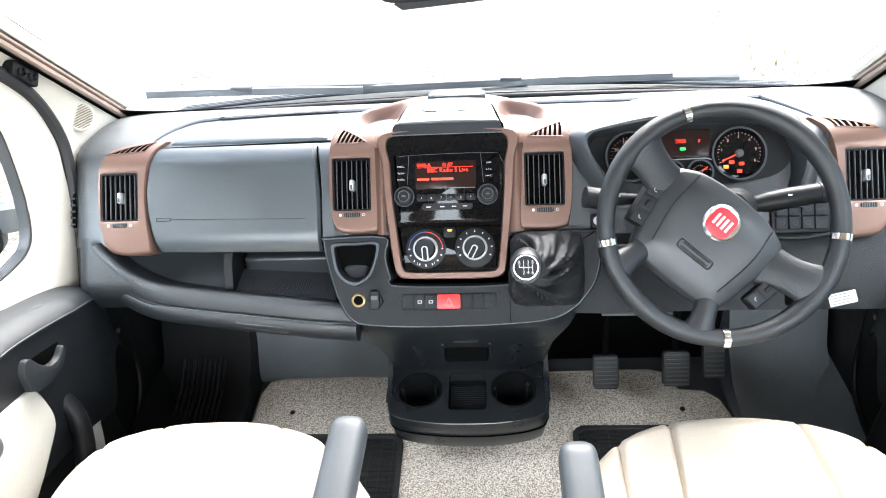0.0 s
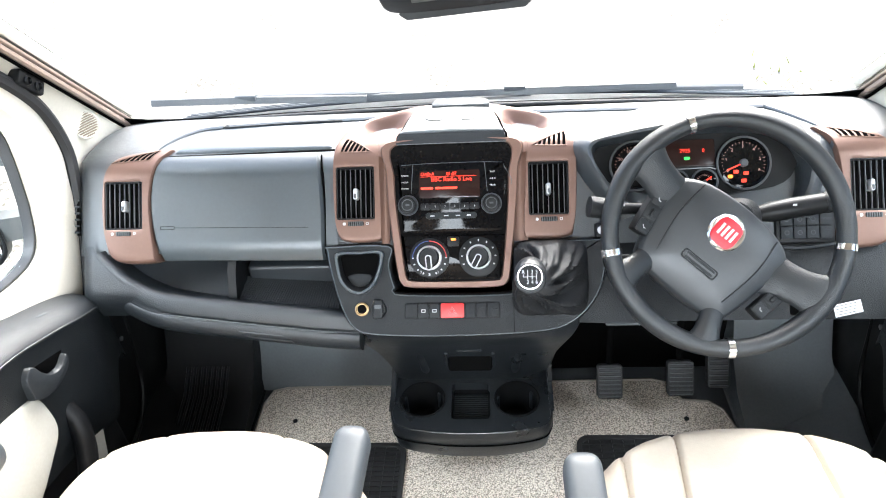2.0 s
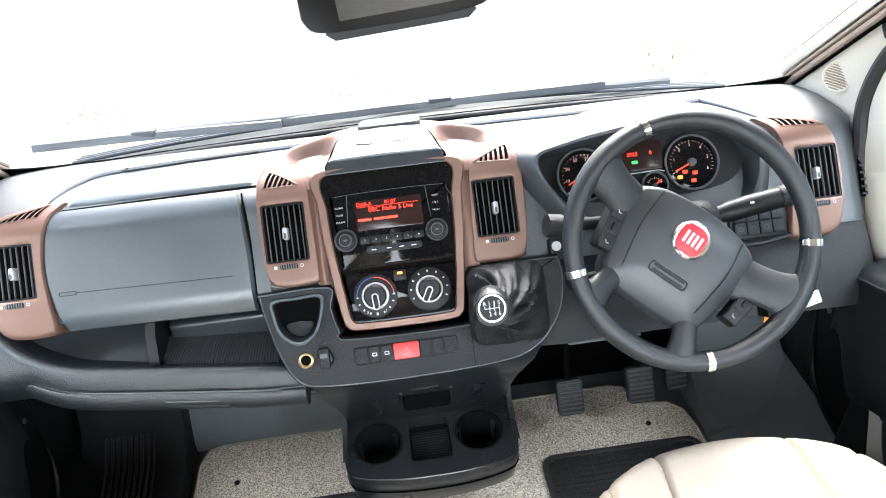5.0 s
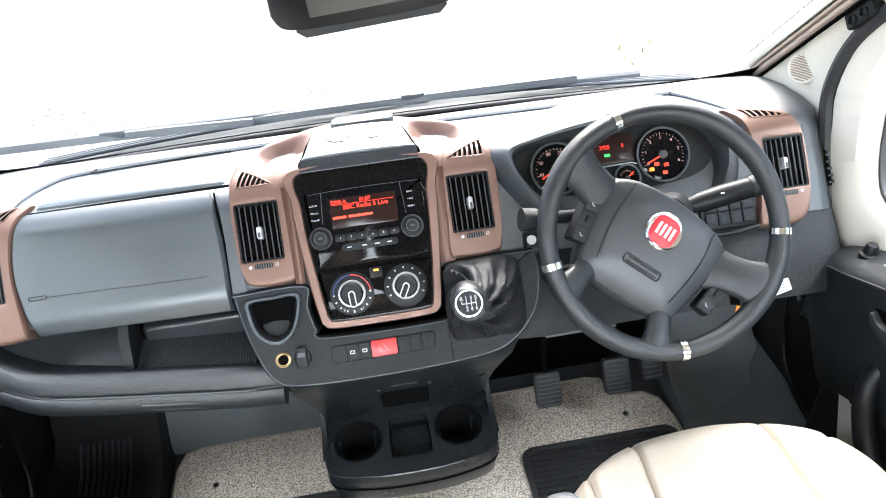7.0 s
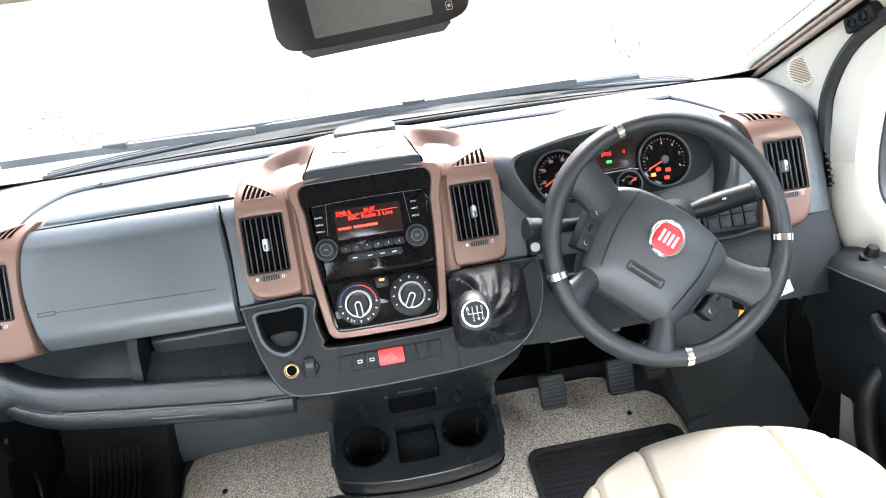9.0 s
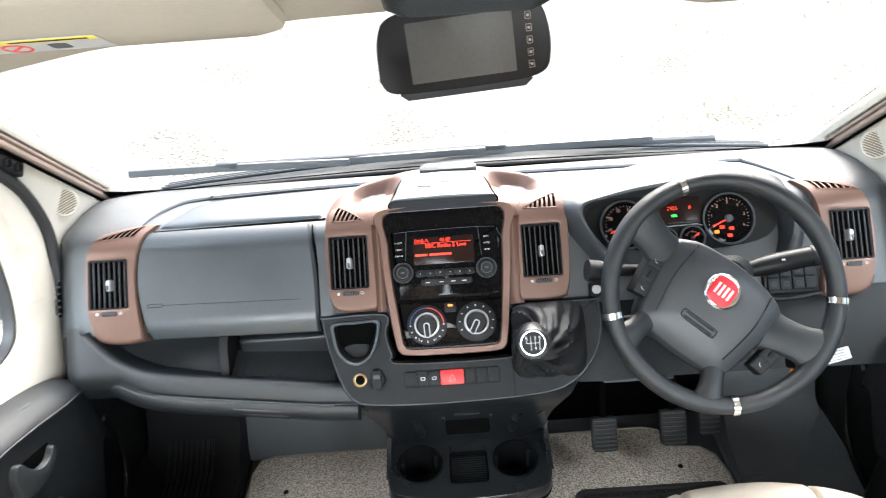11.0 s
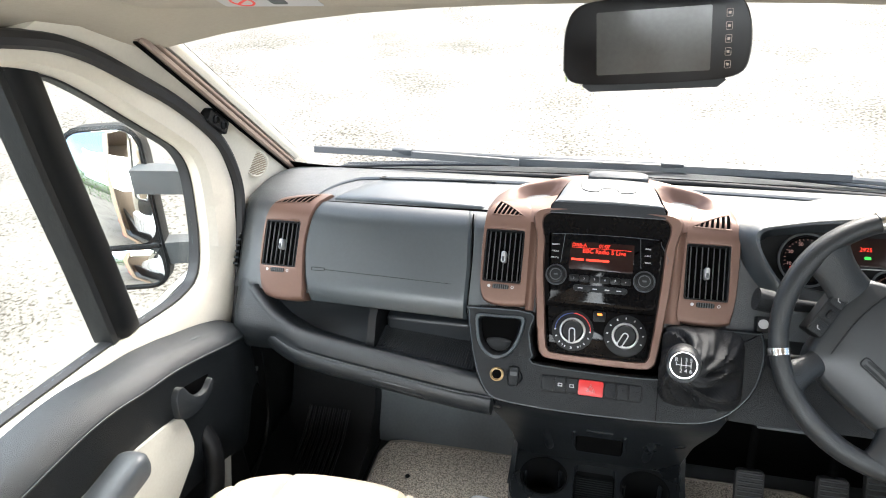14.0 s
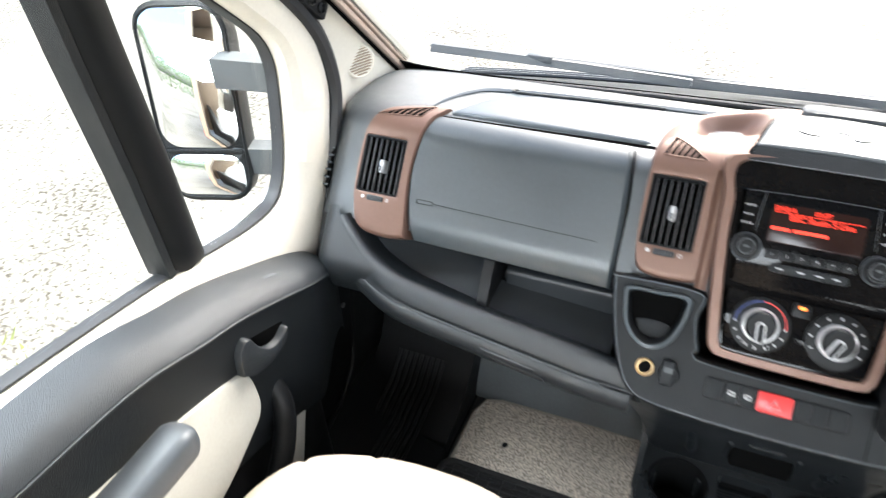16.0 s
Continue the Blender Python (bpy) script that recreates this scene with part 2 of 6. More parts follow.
def inset(pts, d):
    """Outline moved inwards by d (for outlines that turn left)."""
    n, out = len(pts), []
    for i in range(n):
        a, b, c = Vector(pts[i - 1]), Vector(pts[i]), Vector(pts[(i + 1) % n])
        t = (c - a)
        if t.length < 1e-9:
            t = Vector((1, 0))
        t.normalize()
        out.append((b.x - t.y * d, b.y + t.x * d))
    return out


def slab(pts, d0, d1, M=Matrix(), bev=0.0):
    """Outline extruded from d0 (back) to d1 (front), with an eased front edge."""
    P = lambda q, d: M @ Vector((q[0], q[1], d))
    if bev:
        i1, i2 = inset(pts, bev * 0.3), inset(pts, bev)
        rings = [[P(q, d0) for q in pts], [P(q, d1 - bev) for q in pts], [P(q, d1 - bev * 0.3) for q in i1], [P(q, d1) for q in i2]]
    else:
        rings = [[P(q, d0) for q in pts], [P(q, d1) for q in pts]]
    return loft(rings)


def cast(pts, c, ang):
    """Where the ray from c at an angle leaves the outline."""
    d, best = Vector((math.cos(ang), math.sin(ang))), None
    for i in range(len(pts)):
        a, b = Vector(pts[i]) - c, Vector(pts[(i + 1) % len(pts)]) - c
        e = b - a
        den = d.x * e.y - d.y * e.x
        if abs(den) < 1e-12:
            continue
        s = (a.x * e.y - a.y * e.x) / den
        w = (a.x * d.y - a.y * d.x) / den
        if s > 0 and -1e-6 <= w <= 1 + 1e-6 and (best is None or s > best):
            best = s
    return c + d * (best or 0.0)


def ring(outer, inner, d_back, d_front, d_in, M=Matrix(), bev=0.003, n=72, depth_fn=None):
    """A plate with a hole: outer edge, eased front, hole running back to d_in."""
    c = Vector((sum(p[0] for p in inner) / len(inner), sum(p[1] for p in inner) / len(inner)))
    angs = sorted([2 * math.pi * i / n for i in range(n)] + [math.atan2(p[1] - c.y, p[0] - c.x) % (2 * math.pi) for p in outer])
    O = [cast(outer, c, a) for a in angs]
    I = [cast(inner, c, a) for a in angs]
    f = depth_fn or (lambda u, v: 0.0)
    P = lambda q, d: M @ Vector((q[0], q[1], d + f(q[0], q[1])))
    lerp = lambda s: [o.lerp(i, s) for o, i in zip(O, I)]
    rings = [[P(q, d_back) for q in O], [P(q, d_front - bev) for q in O], [P(q, d_front) for q in lerp(0.15)], [P(q, d_front) for q in lerp(0.85)],
             [P(q, d_front - bev) for q in I], [P(q, d_in) for q in I]]
    return loft(rings, caps=False)


def text(body, size, M, material, parent, name="lettering", depth=0.0003, align="CENTER"):
    cu = bpy.data.curves.new(name, "FONT")
    cu.body, cu.size, cu.extrude, cu.align_x, cu.align_y = body, size, depth, align, "CENTER"
    tmp = bpy.data.objects.new("tmp_text", cu)
    scene.collection.objects.link(tmp)
    me = bpy.data.meshes.new_from_object(tmp.evaluated_get(bpy.context.evaluated_depsgraph_get()))
    bpy.data.objects.remove(tmp)
    bpy.data.curves.remove(cu)
    me.transform(M)
    me.materials.clear()
    me.materials.append(material)
    me.name = name
    ob = new(name, me)
    ob.parent = parent
    return ob


def grid_surface(fn, nu, nv):
    bm = bmesh.new()
    vs = [[bm.verts.new(fn(i / nu, j / nv)) for j in range(nv + 1)] for i in range(nu + 1)]
    for i in range(nu):
        for j in range(nv):
            bm.faces.new((vs[i][j], vs[i + 1][j], vs[i + 1][j + 1], vs[i][j + 1]))
    return bm


def mirror_bm(bm, x0):
    for v in bm.verts:
        v.co.x = 2 * x0 - v.co.x
    return bm


# the sloping plane of the dashboard's face: u across, v up the slope, d out of it
SL = radians(38)
FM = Matrix(((1, 0, 0, 0), (0, math.sin(SL), -math.cos(SL), 1.022), (0, math.cos(SL), math.sin(SL), 0.565), (0, 0, 0, 1)))
F = lambda u, v, d=0.0: FM @ Vector((u, v, d))
CX = 0.062  # middle of the vehicle

# ---- ground and shell of the cab ----
GROUND_Z = -0.62


def ground_height(x, y):
    return GROUND_Z + 0.012 * noise.noise((x * 1.7, y * 1.7, 0)) + 0.006 * noise.noise((x * 9, y * 9, 3))


gb = grid_surface(lambda a, b: (lambda x, y: Vector((x, y, ground_height(x, y))))(1200 * (2 * a - 1) ** 5 + 14 * (2 * a - 1), 1200 * (2 * b - 1) ** 5 + 14 * (2 * b - 1) + 4), 90, 90)
tagged(part("ground", gb, GRAVEL), "pale gravel yard with sparse weeds outside the windscreen", "ground", kind="structure")

tagged(part("floor", span(-0.86, 0.98, -2.4, 1.30, -0.06, -0.004, 0), GREY), "grey moulded cab floor under the carpet", "floor", kind="structure")

# toe board: sloping wall at the front of the footwells
tb = loft([[Vector((x, 1.215, -0.01)), Vector((x, 1.222, 0.03)), Vector((x, 1.262, 0.10)), Vector((x, 1.30, 0.22)), Vector((x, 1.33, 0.52)), Vector((x, 1.37, 0.52)), Vector((x, 1.37, -0.01))] for x in (-0.52, -0.35, -0.15, 0.0)])
tagged(part("wall_front", tb, TOE), "grey plastic toe board in the passenger footwell", "wall", kind="structure")
# bulkhead in flat black: the shade under the dash is put into its colour
tagged(part("wall_bulkhead", merge(span(-0.86, -0.52, 1.30, 1.37, -0.01, 0.55, 0), span(0.0, 0.98, 1.285, 1.37, -0.01, 0.55, 0)), DEEP), "bulkhead behind the pedals, painted black for the footwell shade", "wall", kind="structure")

# side walls below the sills, with thickness
for nm, x0, x1 in (("wall_left", -0.90, -0.80), ("wall_right", 0.924, 1.024)):
    tagged(part(nm, span(x0, x1, -2.4, 1.40, -0.30, 0.40, 0.01), BLACK), "dark lower side of the cab", "wall", kind="structure")
# unseen living area behind the camera, plain; side window openings added for fill light
for nm, x0, x1 in (("wall_side_left", -1.10, -1.05), ("wall_side_right", 1.17, 1.22)):
    b = merge(span(x0, x1, -2.4, 0.20, -0.3, 0.85, 0), span(x0, x1, -2.4, 0.20, 1.35, 2.0, 0), span(x0, x1, -0.25, 0.20, 0.85, 1.35, 0), span(x0, x1, -2.4, -1.5, 0.85, 1.35, 0))
    tagged(part(nm, b, WALL), "plain pale wall of the living area", "wall", kind="structure")
tagged(part("wall_back", span(-1.10, 1.22, -2.45, -2.4, -0.3, 2.0, 0), WALL), "plain pale rear wall", "wall", kind="structure")
# unseen roof behind the seats, with an opening added to let fill light in
rb = merge(span(-1.10, 1.22, -2.4, -2.2, 1.95, 2.0, 0), span(-1.10, -0.35, -2.2, -1.1, 1.95, 2.0, 0), span(0.47, 1.22, -2.2, -1.1, 1.95, 2.0, 0), span(-1.10, 1.22, -1.1, 0.20, 1.95, 2.0, 0))
tagged(part("ceiling", rb, WALL), "plain pale ceiling with an added opening for the roof fill lamp", "ceiling", kind="structure")
# cab roof: rises from the windscreen header back to the living area's ceiling
HB = [(1.035, 1.125), (0.99, 1.150), (0.90, 1.200), (0.72, 1.262), (0.50, 1.42), (0.30, 1.70), (0.20, 1.97)]
rows = []
for s in np.linspace(-1, 1, 17):
    x = CX + s * 0.86
    drop = 0.085 * abs(s) ** 3
    rows.append([Vector((x, y - 0.05 * s * s, z - drop)) for y, z in HB] + [Vector((x, y + 0.03, z - drop + 0.06)) for y, z in HB[::-1]])
tagged(part("ceiling_cab", loft(rows), BEIGE2), "beige lined cab roof and windscreen header", "ceiling", kind="structure")


# A-pillars with bronze blind rail, clip and speaker grille (left side; the right is its mirror)
def pillar(side):
    X = (lambda x: x) if side < 0 else (lambda x: 2 * CX - x)
    nm = "left" if side < 0 else "right"
    top = thing("windscreen_pillar", "beige trimmed windscreen pillar with a bronze blind rail", "pillar", "windscreen pillars")
    a = smooth_path([(-0.715, 1.440, 0.655), (-0.715, 1.28, 0.80), (-0.712, 1.15, 0.925), (-0.705, 1.00, 1.085), (-0.69, 0.90, 1.19)], 8)
    c = smooth_path([(-0.735, 1.150, 0.655), (-0.735, 1.172, 0.750), (-0.735, 1.140, 0.848), (-0.733, 0.955, 1.035), (-0.730, 0.76, 1.150)], 8)
    rings = []
    for p, q in zip(a, c):
        m1 = p.lerp(q, 0.33) + Vector((-0.004, 0, 0))
        m2 = p.lerp(q, 0.7) + Vector((-0.006, 0, 0))
        r = [p + Vector((0, 0.012, 0.01)), p, m1, m2, q, q + Vector((-0.06, 0, 0)), p + Vector((-0.07, 0.02, 0.02))]
        rings.append([Vector((X(v.x), v.y, v.z)) for v in r])
    part("trim", loft(rings), BEIGE, top)
    # black weather seal along the door opening
    s = smooth_path([(-0.732, 1.02, 0.45), (-0.732, 1.09, 0.56), (-0.732, 1.142, 0.67), (-0.733, 1.164, 0.750), (-0.733, 1.134, 0.850), (-0.733, 1.045, 0.952), (-0.732, 0.945, 1.034), (-0.731, 0.850, 1.103), (-0.730, 0.76, 1.142), (-0.728, 0.55, 1.20)], 8)
    part("door_seal", tube([(X(p.x), p.y, p.z) for p in s], 0.013, 8), RUBBER, top, "black rubber door seal")
    # bronze blind rail: three ribs on a strip beside the glass
    lo, hi = Vector((-0.716, 1.385, 0.690)), Vector((-0.700, 0.950, 1.105))
    d = (hi - lo).normalized()
    nrm = Vector((1, 0, 0))
    acr = d.cross(nrm).normalized()
    for k, (w, off, mt) in enumerate(((0.012, -0.010, RAIL), (0.009, 0.002, RAIL), (0.0025, 0.0085, DEEP), (0.003, -0.0185, DEEP), (0.024, 0.024, BEIGE), (0.0025, 0.038, DEEP))):
        r = []
        for p in (lo, lo.lerp(hi, 0.5), hi):
            q = p + acr * off
            hi_ = 0.002 if mt is DEEP else 0.007
            r.append([Vector((X(v.x), v.y, v.z)) for v in (q + acr * w / 2 - nrm * 0.006, q + acr * w / 2 + nrm * hi_ * 0.5, q + acr * w / 4 + nrm * hi_, q - acr * w / 4 + nrm * hi_, q - acr * w / 2 + nrm * hi_ * 0.5, q - acr * w / 2 - nrm * 0.006)])
        part("blind_rail", loft(r), mt, top, "bronze blind rail" if mt is RAIL else "pale pillar edge" if mt is BEIGE else "dark rail gap")
    # twin hook clip
    hx, hy, hz = -0.716, 1.124, 0.894
    Mh = Matrix(((0, 0, side * -1.0, X(hx)), (d.y, -d.z, 0, hy), (d.z, d.y, 0, hz), (0, 0, 0, 1)))
    cl = part("hook_clip", slab(rr(-0.034, 0.034, -0.014, 0.014, 0.006), -0.02, 0.003, Mh, 0.003), BLACK, top, "black twin hook clip")
    for o in (-0.014, 0.014):
        part("hook", lathe([(0.0085, 0.0), (0.0085, 0.003), (0.0065, 0.005), (0.0055, 0.001), (0.001, 0.001)], Mh @ Matrix.Translation((o, 0.002, 0.003)), 14), BLACK, cl)
    # speaker grille: round with fine slats
    g0 = Vector((X(-0.738), 1.247, 0.752))
    gn = Vector((-side * 0.86, -0.45, 0.22)).normalized()
    gx = Vector((0, 0, 1)).cross(gn).normalized()
    gy = gn.cross(gx)
    Mg = Matrix((gx, gy, gn)).transposed().to_4x4()
    Mg.translation = g0 + gn * 0.012
    gr = part("speaker_grille", lathe([(0.030, -0.02), (0.030, 0.003), (0.027, 0.005), (0.025, 0.002), (0.02, 0.0005), (0.001, 0.0005)], Mg, 32), BEIGE, top, "round beige speaker grille")
    for k in range(-5, 6):
        h = 0.0045 * k
        w = math.sqrt(max(0.0246 ** 2 - h * h, 1e-6))
        part("slat", rbox(2 * w, 0.0018, 0.003, Mg @ Matrix.Translation((0, h, 0.0015)) @ Matrix.Rotation(0.3, 4, "X"), 0), WALL, gr)


pillar(-1)
pillar(1)

# windscreen: curved pane between pillars, dark band at the base
def screen_point(s, t):
    x = CX + s * (0.785 - 0.02 * t)
    y = 1.405 - 0.05 * s * s - 0.375 * t
    z = 0.685 + 0.445 * t + 0.02 * math.sin(math.pi * t) - 0.06 * t * s * s
    return Vector((x, y + 0.015, z))


wp = part("window_windscreen", grid_surface(lambda a, b: screen_point(2 * a - 1, -0.06 + 1.1 * b), 24, 10), GLASS)
wp.visible_shadow = False
tagged(wp, "large clear curved windscreen above the dashboard", "windscreen", kind="structure")
band = loft([[screen_point(s, t) + Vector((0, 0.004 + o, 0)) for t, o in ((-0.05, 0), (-0.005 + 0.07 * abs(s) ** 9, 0), (-0.005 + 0.07 * abs(s) ** 9, 0.004), (-0.05, 0.004))] for s in np.linspace(-1, 1, 33)])
tagged(part("trim_windscreen_base", band, DEEP), "black painted band along the foot of the windscreen", "trim", kind="structure")
seal = tube([screen_point(s, -0.012) + Vector((0, -0.012, 0.004)) for s in np.linspace(-0.99, 0.99, 31)], 0.005, 8)
tagged(part("trim_windscreen_seal", seal, RUBBER), "black rubber strip where windscreen meets dashboard", "trim", kind="structure")
# scuttle outside the glass
sc = loft([[Vector((CX + s * 0.86, 1.45 - 0.06 * s * s, 0.66)), Vector((CX + s * 0.86, 1.60 - 0.10 * s * s, 0.625)), Vector((CX + s * 0.86, 1.66 - 0.12 * s * s, 0.60)), Vector((CX + s * 0.86, 1.66 - 0.12 * s * s, 0.45)), Vector((CX + s * 0.86, 1.45 - 0.06 * s * s, 0.45))] for s in np.linspace(-1, 1, 21)])
tagged(part("trim_scuttle", sc, WIPER), "dark plastic scuttle panel under the wipers", "trim", kind="structure")
bn = loft([[Vector((CX + s * 0.86, 1.655 - 0.12 * s * s, 0.605)), Vector((CX + s * 0.88, 1.95 - 0.25 * s * s, 0.50)), Vector((CX + s * 0.88, 2.15 - 0.3 * s * s, 0.28)), Vector((CX + s * 0.88, 2.2 - 0.3 * s * s, -0.2)), Vector((CX + s * 0.86, 1.66 - 0.12 * s * s, -0.2))] for s in np.linspace(-1, 1, 21)])
tagged(part("bonnet", bn, BODY), "pale champagne painted short bonnet", "bonnet", kind="structure")

# ---- dashboard ----
dash = thing("dashboard", "dark grey moulded dashboard with bronze air vent surrounds", "dashboard")


def dash_section(x, back, low):
    """Outline of the dash at x: back moves the face away, low is the lower end on the slope."""
    f = lambda v, d=-0.006: F(x, v, d - back)
    pts = [f(low), f(low * 0.5 + 0.03), f(0.08), f(0.15), f(0.175), f(0.189, -0.010)]
    e = 0.6 * back
    pts += [Vector((x, y, z - 0.35 * back)) for y, z in ((1.160 + e, 0.7135), (1.20 + e * 0.8, 0.717), (1.27 + e * 0.5, 0.714), (1.33, 0.705), (1.385, 0.688), (1.43, 0.65), (1.43, 0.54), (1.20 + e, 0.53))]
    return pts


st = []
for x, bk in ((-0.740, 0.17), (-0.738, 0.10), (-0.733, 0.055), (-0.723, 0.028), (-0.706, 0.010), (-0.686, 0.003), (-0.65, 0), (-0.4, 0), (-0.22, 0), (-0.1, 0), (0.1, 0), (0.25, 0), (0.4, 0), (0.6, 0), (0.75, 0), (0.810, 0.003), (0.830, 0.010), (0.847, 0.028), (0.857, 0.055), (0.862, 0.10), (0.864, 0.17)):
    st.append(dash_section(x, bk, 0.02))
part("upper_body", loft(st), DASH, dash)
# raised flat pad line that runs over the top, from vent to vent
p = smooth_path([(-0.562, 1.135, 0.716), (-0.566, 1.19, 0.721), (-0.53, 1.258, 0.721), (-0.455, 1.290, 0.719), (-0.16, 1.310, 0.716), (0.197, 1.316, 0.715), (0.58, 1.296, 0.718), (0.62, 1.284, 0.720), (0.682, 1.19, 0.722), (0.686, 1.135, 0.717)], 8)
part("top_seam", loft([[q + Vector((0, 0.004, -0.014)), q + Vector((0, 0.003, -0.003)), q + Vector((0, 0, -0.002)), q + Vector((0, -0.005, -0.0045)), q + Vector((0, -0.005, -0.012))] for q in p]), DASH2, dash, "raised ridge across the dash top")
# end vents that face the doors
for sx, x, kx in ((-1, -0.7275, 1), (1, 0.8515, -1)):
    v = part("side_vent", loft([[F(x + kx * w, vv, dd) for w, vv, dd in ((-0.010, 0.06, -0.080), (0.006, 0.06, -0.028), (0.006, 0.160, -0.028), (-0.010, 0.160, -0.080))], [F(x + kx * (w - 0.006), vv, dd) for w, vv, dd in ((-0.010, 0.06, -0.080), (0.006, 0.06, -0.028), (0.006, 0.160, -0.028), (-0.010, 0.160, -0.080))]]), DEEP, dash, "narrow black side vent")
    for k in range(8):
        part("slat", rbox(0.010, 0.004, 0.044, FM @ Matrix.Translation((x, 0.066 + k * 0.0126, -0.049)), 0.001, 1), DASH2, v)

# curved skin of the dash: u across, v up the slope and over the rounded shoulder, d outwards
def skin(u, v, d=0.0, v0=0.160, R=0.055):
    th = math.pi / 2 - SL
    vv = min(v, v0)
    y, z, phi = 1.022 + vv * math.sin(SL), 0.565 + vv * math.cos(SL), th
    if v > v0:
        phi = th - min((v - v0) / R, th)
        y += R * (math.sin(th) - math.sin(phi))
        z += R * (math.cos(phi) - math.cos(th))
        rest = max(0.0, v - v0 - R * th)
        y, z = y + rest, z - 0.02 * rest
    return Vector((u, y - d * math.sin(phi), z + d * math.cos(phi)))


def rounded(pts, per=5, close=True):
    q = smooth_path([(*a, 0) for a in pts + pts[:1]], per)[:-1]
    return [(a.x, a.y) for a in q]


# glovebox lid with a rolled shoulder, airbag line, black gaps round it

def dense(pts, step=0.012):
    out = []
    for i, q in enumerate(pts):
        r = pts[(i + 1) % len(pts)]
        n = max(1, int(math.hypot(r[0] - q[0], r[1] - q[1]) / step))
        out += [(q[0] + (r[0] - q[0]) * k / n, q[1] + (r[1] - q[1]) * k / n) for k in range(n)]
    return out


def lid_depth(v):
    return 0.004 - 0.020 * max(0.0, (0.045 - v) / 0.045) ** 2


def lid_point(a, b):
    v = 0.007 + 0.203 * b
    left = -0.5655 + 0.020 * max(0.0, (0.11 - v) / 0.10) ** 1.6 + 0.016 * max(0.0, (v - 0.12) / 0.09) ** 1.5
    right = -0.2288 - 0.011 * max(0.0, (v - 0.09) / 0.12) ** 1.4
    u = left + (right - left) * a
    e = min(a, 1 - a) * (right - left)
    return skin(u, v - 0.006 * a * (1 - b), lid_depth(v) - 0.006 * max(0.0, 1 - e / 0.006) ** 2)


lid = part("glovebox_lid", grid_surface(lid_point, 60, 40), LIDM, dash, "smooth dark grey glovebox lid")
part("lid_skirt", loft([[lid_point(a, 0.0) + Vector((0, o, h)) for o, h in ((0, 0), (0.003, -0.004), (0.02, 0.0), (0.04, 0.02))] for a in np.linspace(0, 1, 25)]), LOWER, lid)
part("score_line", loft([[skin(u, 0.0680 - 0.0055 * (u + 0.515) / 0.256 + o, 0.0036 + h) for o, h in ((-0.0007, 0), (-0.0005, 0.0008), (0.0005, 0.0008), (0.0007, 0))] for u in np.linspace(-0.515, -0.258, 9)]), LOWER, lid)
part("stamp", ring(rr(-0.5435, -0.515, 0.0645, 0.0715, 0.002, 3), rr(-0.5422, -0.5163, 0.0658, 0.0702, 0.001, 3), 0.0, 0.0050, 0.003, FM, 0.0002, 24), LOWER, lid)
part("gap", loft([[skin(-0.538 + 0.334 * k, 0.2115 + 0.006 * k + o, h) for o, h in ((-0.004, -0.01), (-0.003, 0.0025), (0.0035, 0.0035), (0.0045, -0.01))] for k in np.linspace(0, 1, 21)]), DEEP, dash, "dark gap above the glovebox")
part("gap", loft([[skin(-0.2262 - 0.010 * max(0.0, (v - 0.09) / 0.12) ** 1.4 + o, v, h) for o, h in ((-0.0016, -0.01), (-0.0014, 0.0012), (0.0014, 0.0012), (0.0016, -0.01))] for v in np.linspace(0.012, 0.212, 21)]), DEEP, dash, "dark gap beside the glovebox")
tp = smooth_path([(0, 1.176, 0.7150), (0, 1.186, 0.7205), (0, 1.235, 0.7225), (0, 1.270, 0.7205), (0, 1.282, 0.716)], 5)
part("top_lid", loft([[Vector((x + sk2 * (q.y - 1.17), q.y + oy, q.z + oz)) for q in tp] + [Vector((x + sk2 * (q.y - 1.17), q.y, q.z - 0.02)) for q in tp[::-1]] for x, oy, oz, sk2 in ((-0.540, 0.004, -0.006, 0.75), (-0.530, 0, 0, 0.75), (-0.45, 0, 0.001, 0.4), (-0.34, 0, 0.001, 0.15), (-0.225, 0, 0, 0), (-0.212, 0.002, -0.006, 0))]), DASH2, dash, "smooth upper storage lid")
part("lid_step", tube(smooth_path([(-0.455, 1.286, 0.7185), (-0.445, 1.268, 0.7225), (-0.30, 1.280, 0.7215), (-0.215, 1.284, 0.7205)], 5), 0.0025, 6), LOWER, dash)
part("panel", grid_surface(lambda a, b: skin(-0.2250 + 0.022 * a - 0.008 * max(0.0, b - 0.5), 0.012 + 0.20 * b, 0.0015), 4, 24), LIDM, dash)


# bronze vent pods
SLAT = mat("slat_grey", (0.05, 0.05, 0.052), 0.4)


def pod_shell(outer, hole, d1, parent, v0, R):
    """Bronze skin round the louvre opening, rolled at its outer edge and over the shoulder."""
    c = Vector((sum(q[0] for q in hole) / len(hole), sum(q[1] for q in hole) / len(hole)))
    angs = sorted([2 * math.pi * i / 96 for i in range(96)] + [math.atan2(q[1] - c.y, q[0] - c.x) % (2 * math.pi) for q in hole])
    O = [cast(outer, c, a) for a in angs]
    I = [cast(hole, c, a) for a in angs]
    L = lambda s, d: [skin(*o.lerp(i, s), d, v0, R) for o, i in zip(O, I)]
    rings = [L(0, -0.03), L(0, d1 - 0.008), L(0.02, d1 - 0.0045), L(0.06, d1 - 0.0015), L(0.12, d1)] + [L(s, d1) for s in (0.25, 0.4, 0.55, 0.7, 0.82, 0.92)] + [L(0.98, d1 - 0.0006), L(1, d1 - 0.002), L(1, -0.012)]
    return part("vent_surround", loft(rings, caps=False), BROWN, parent, "bronze painted vent surround")


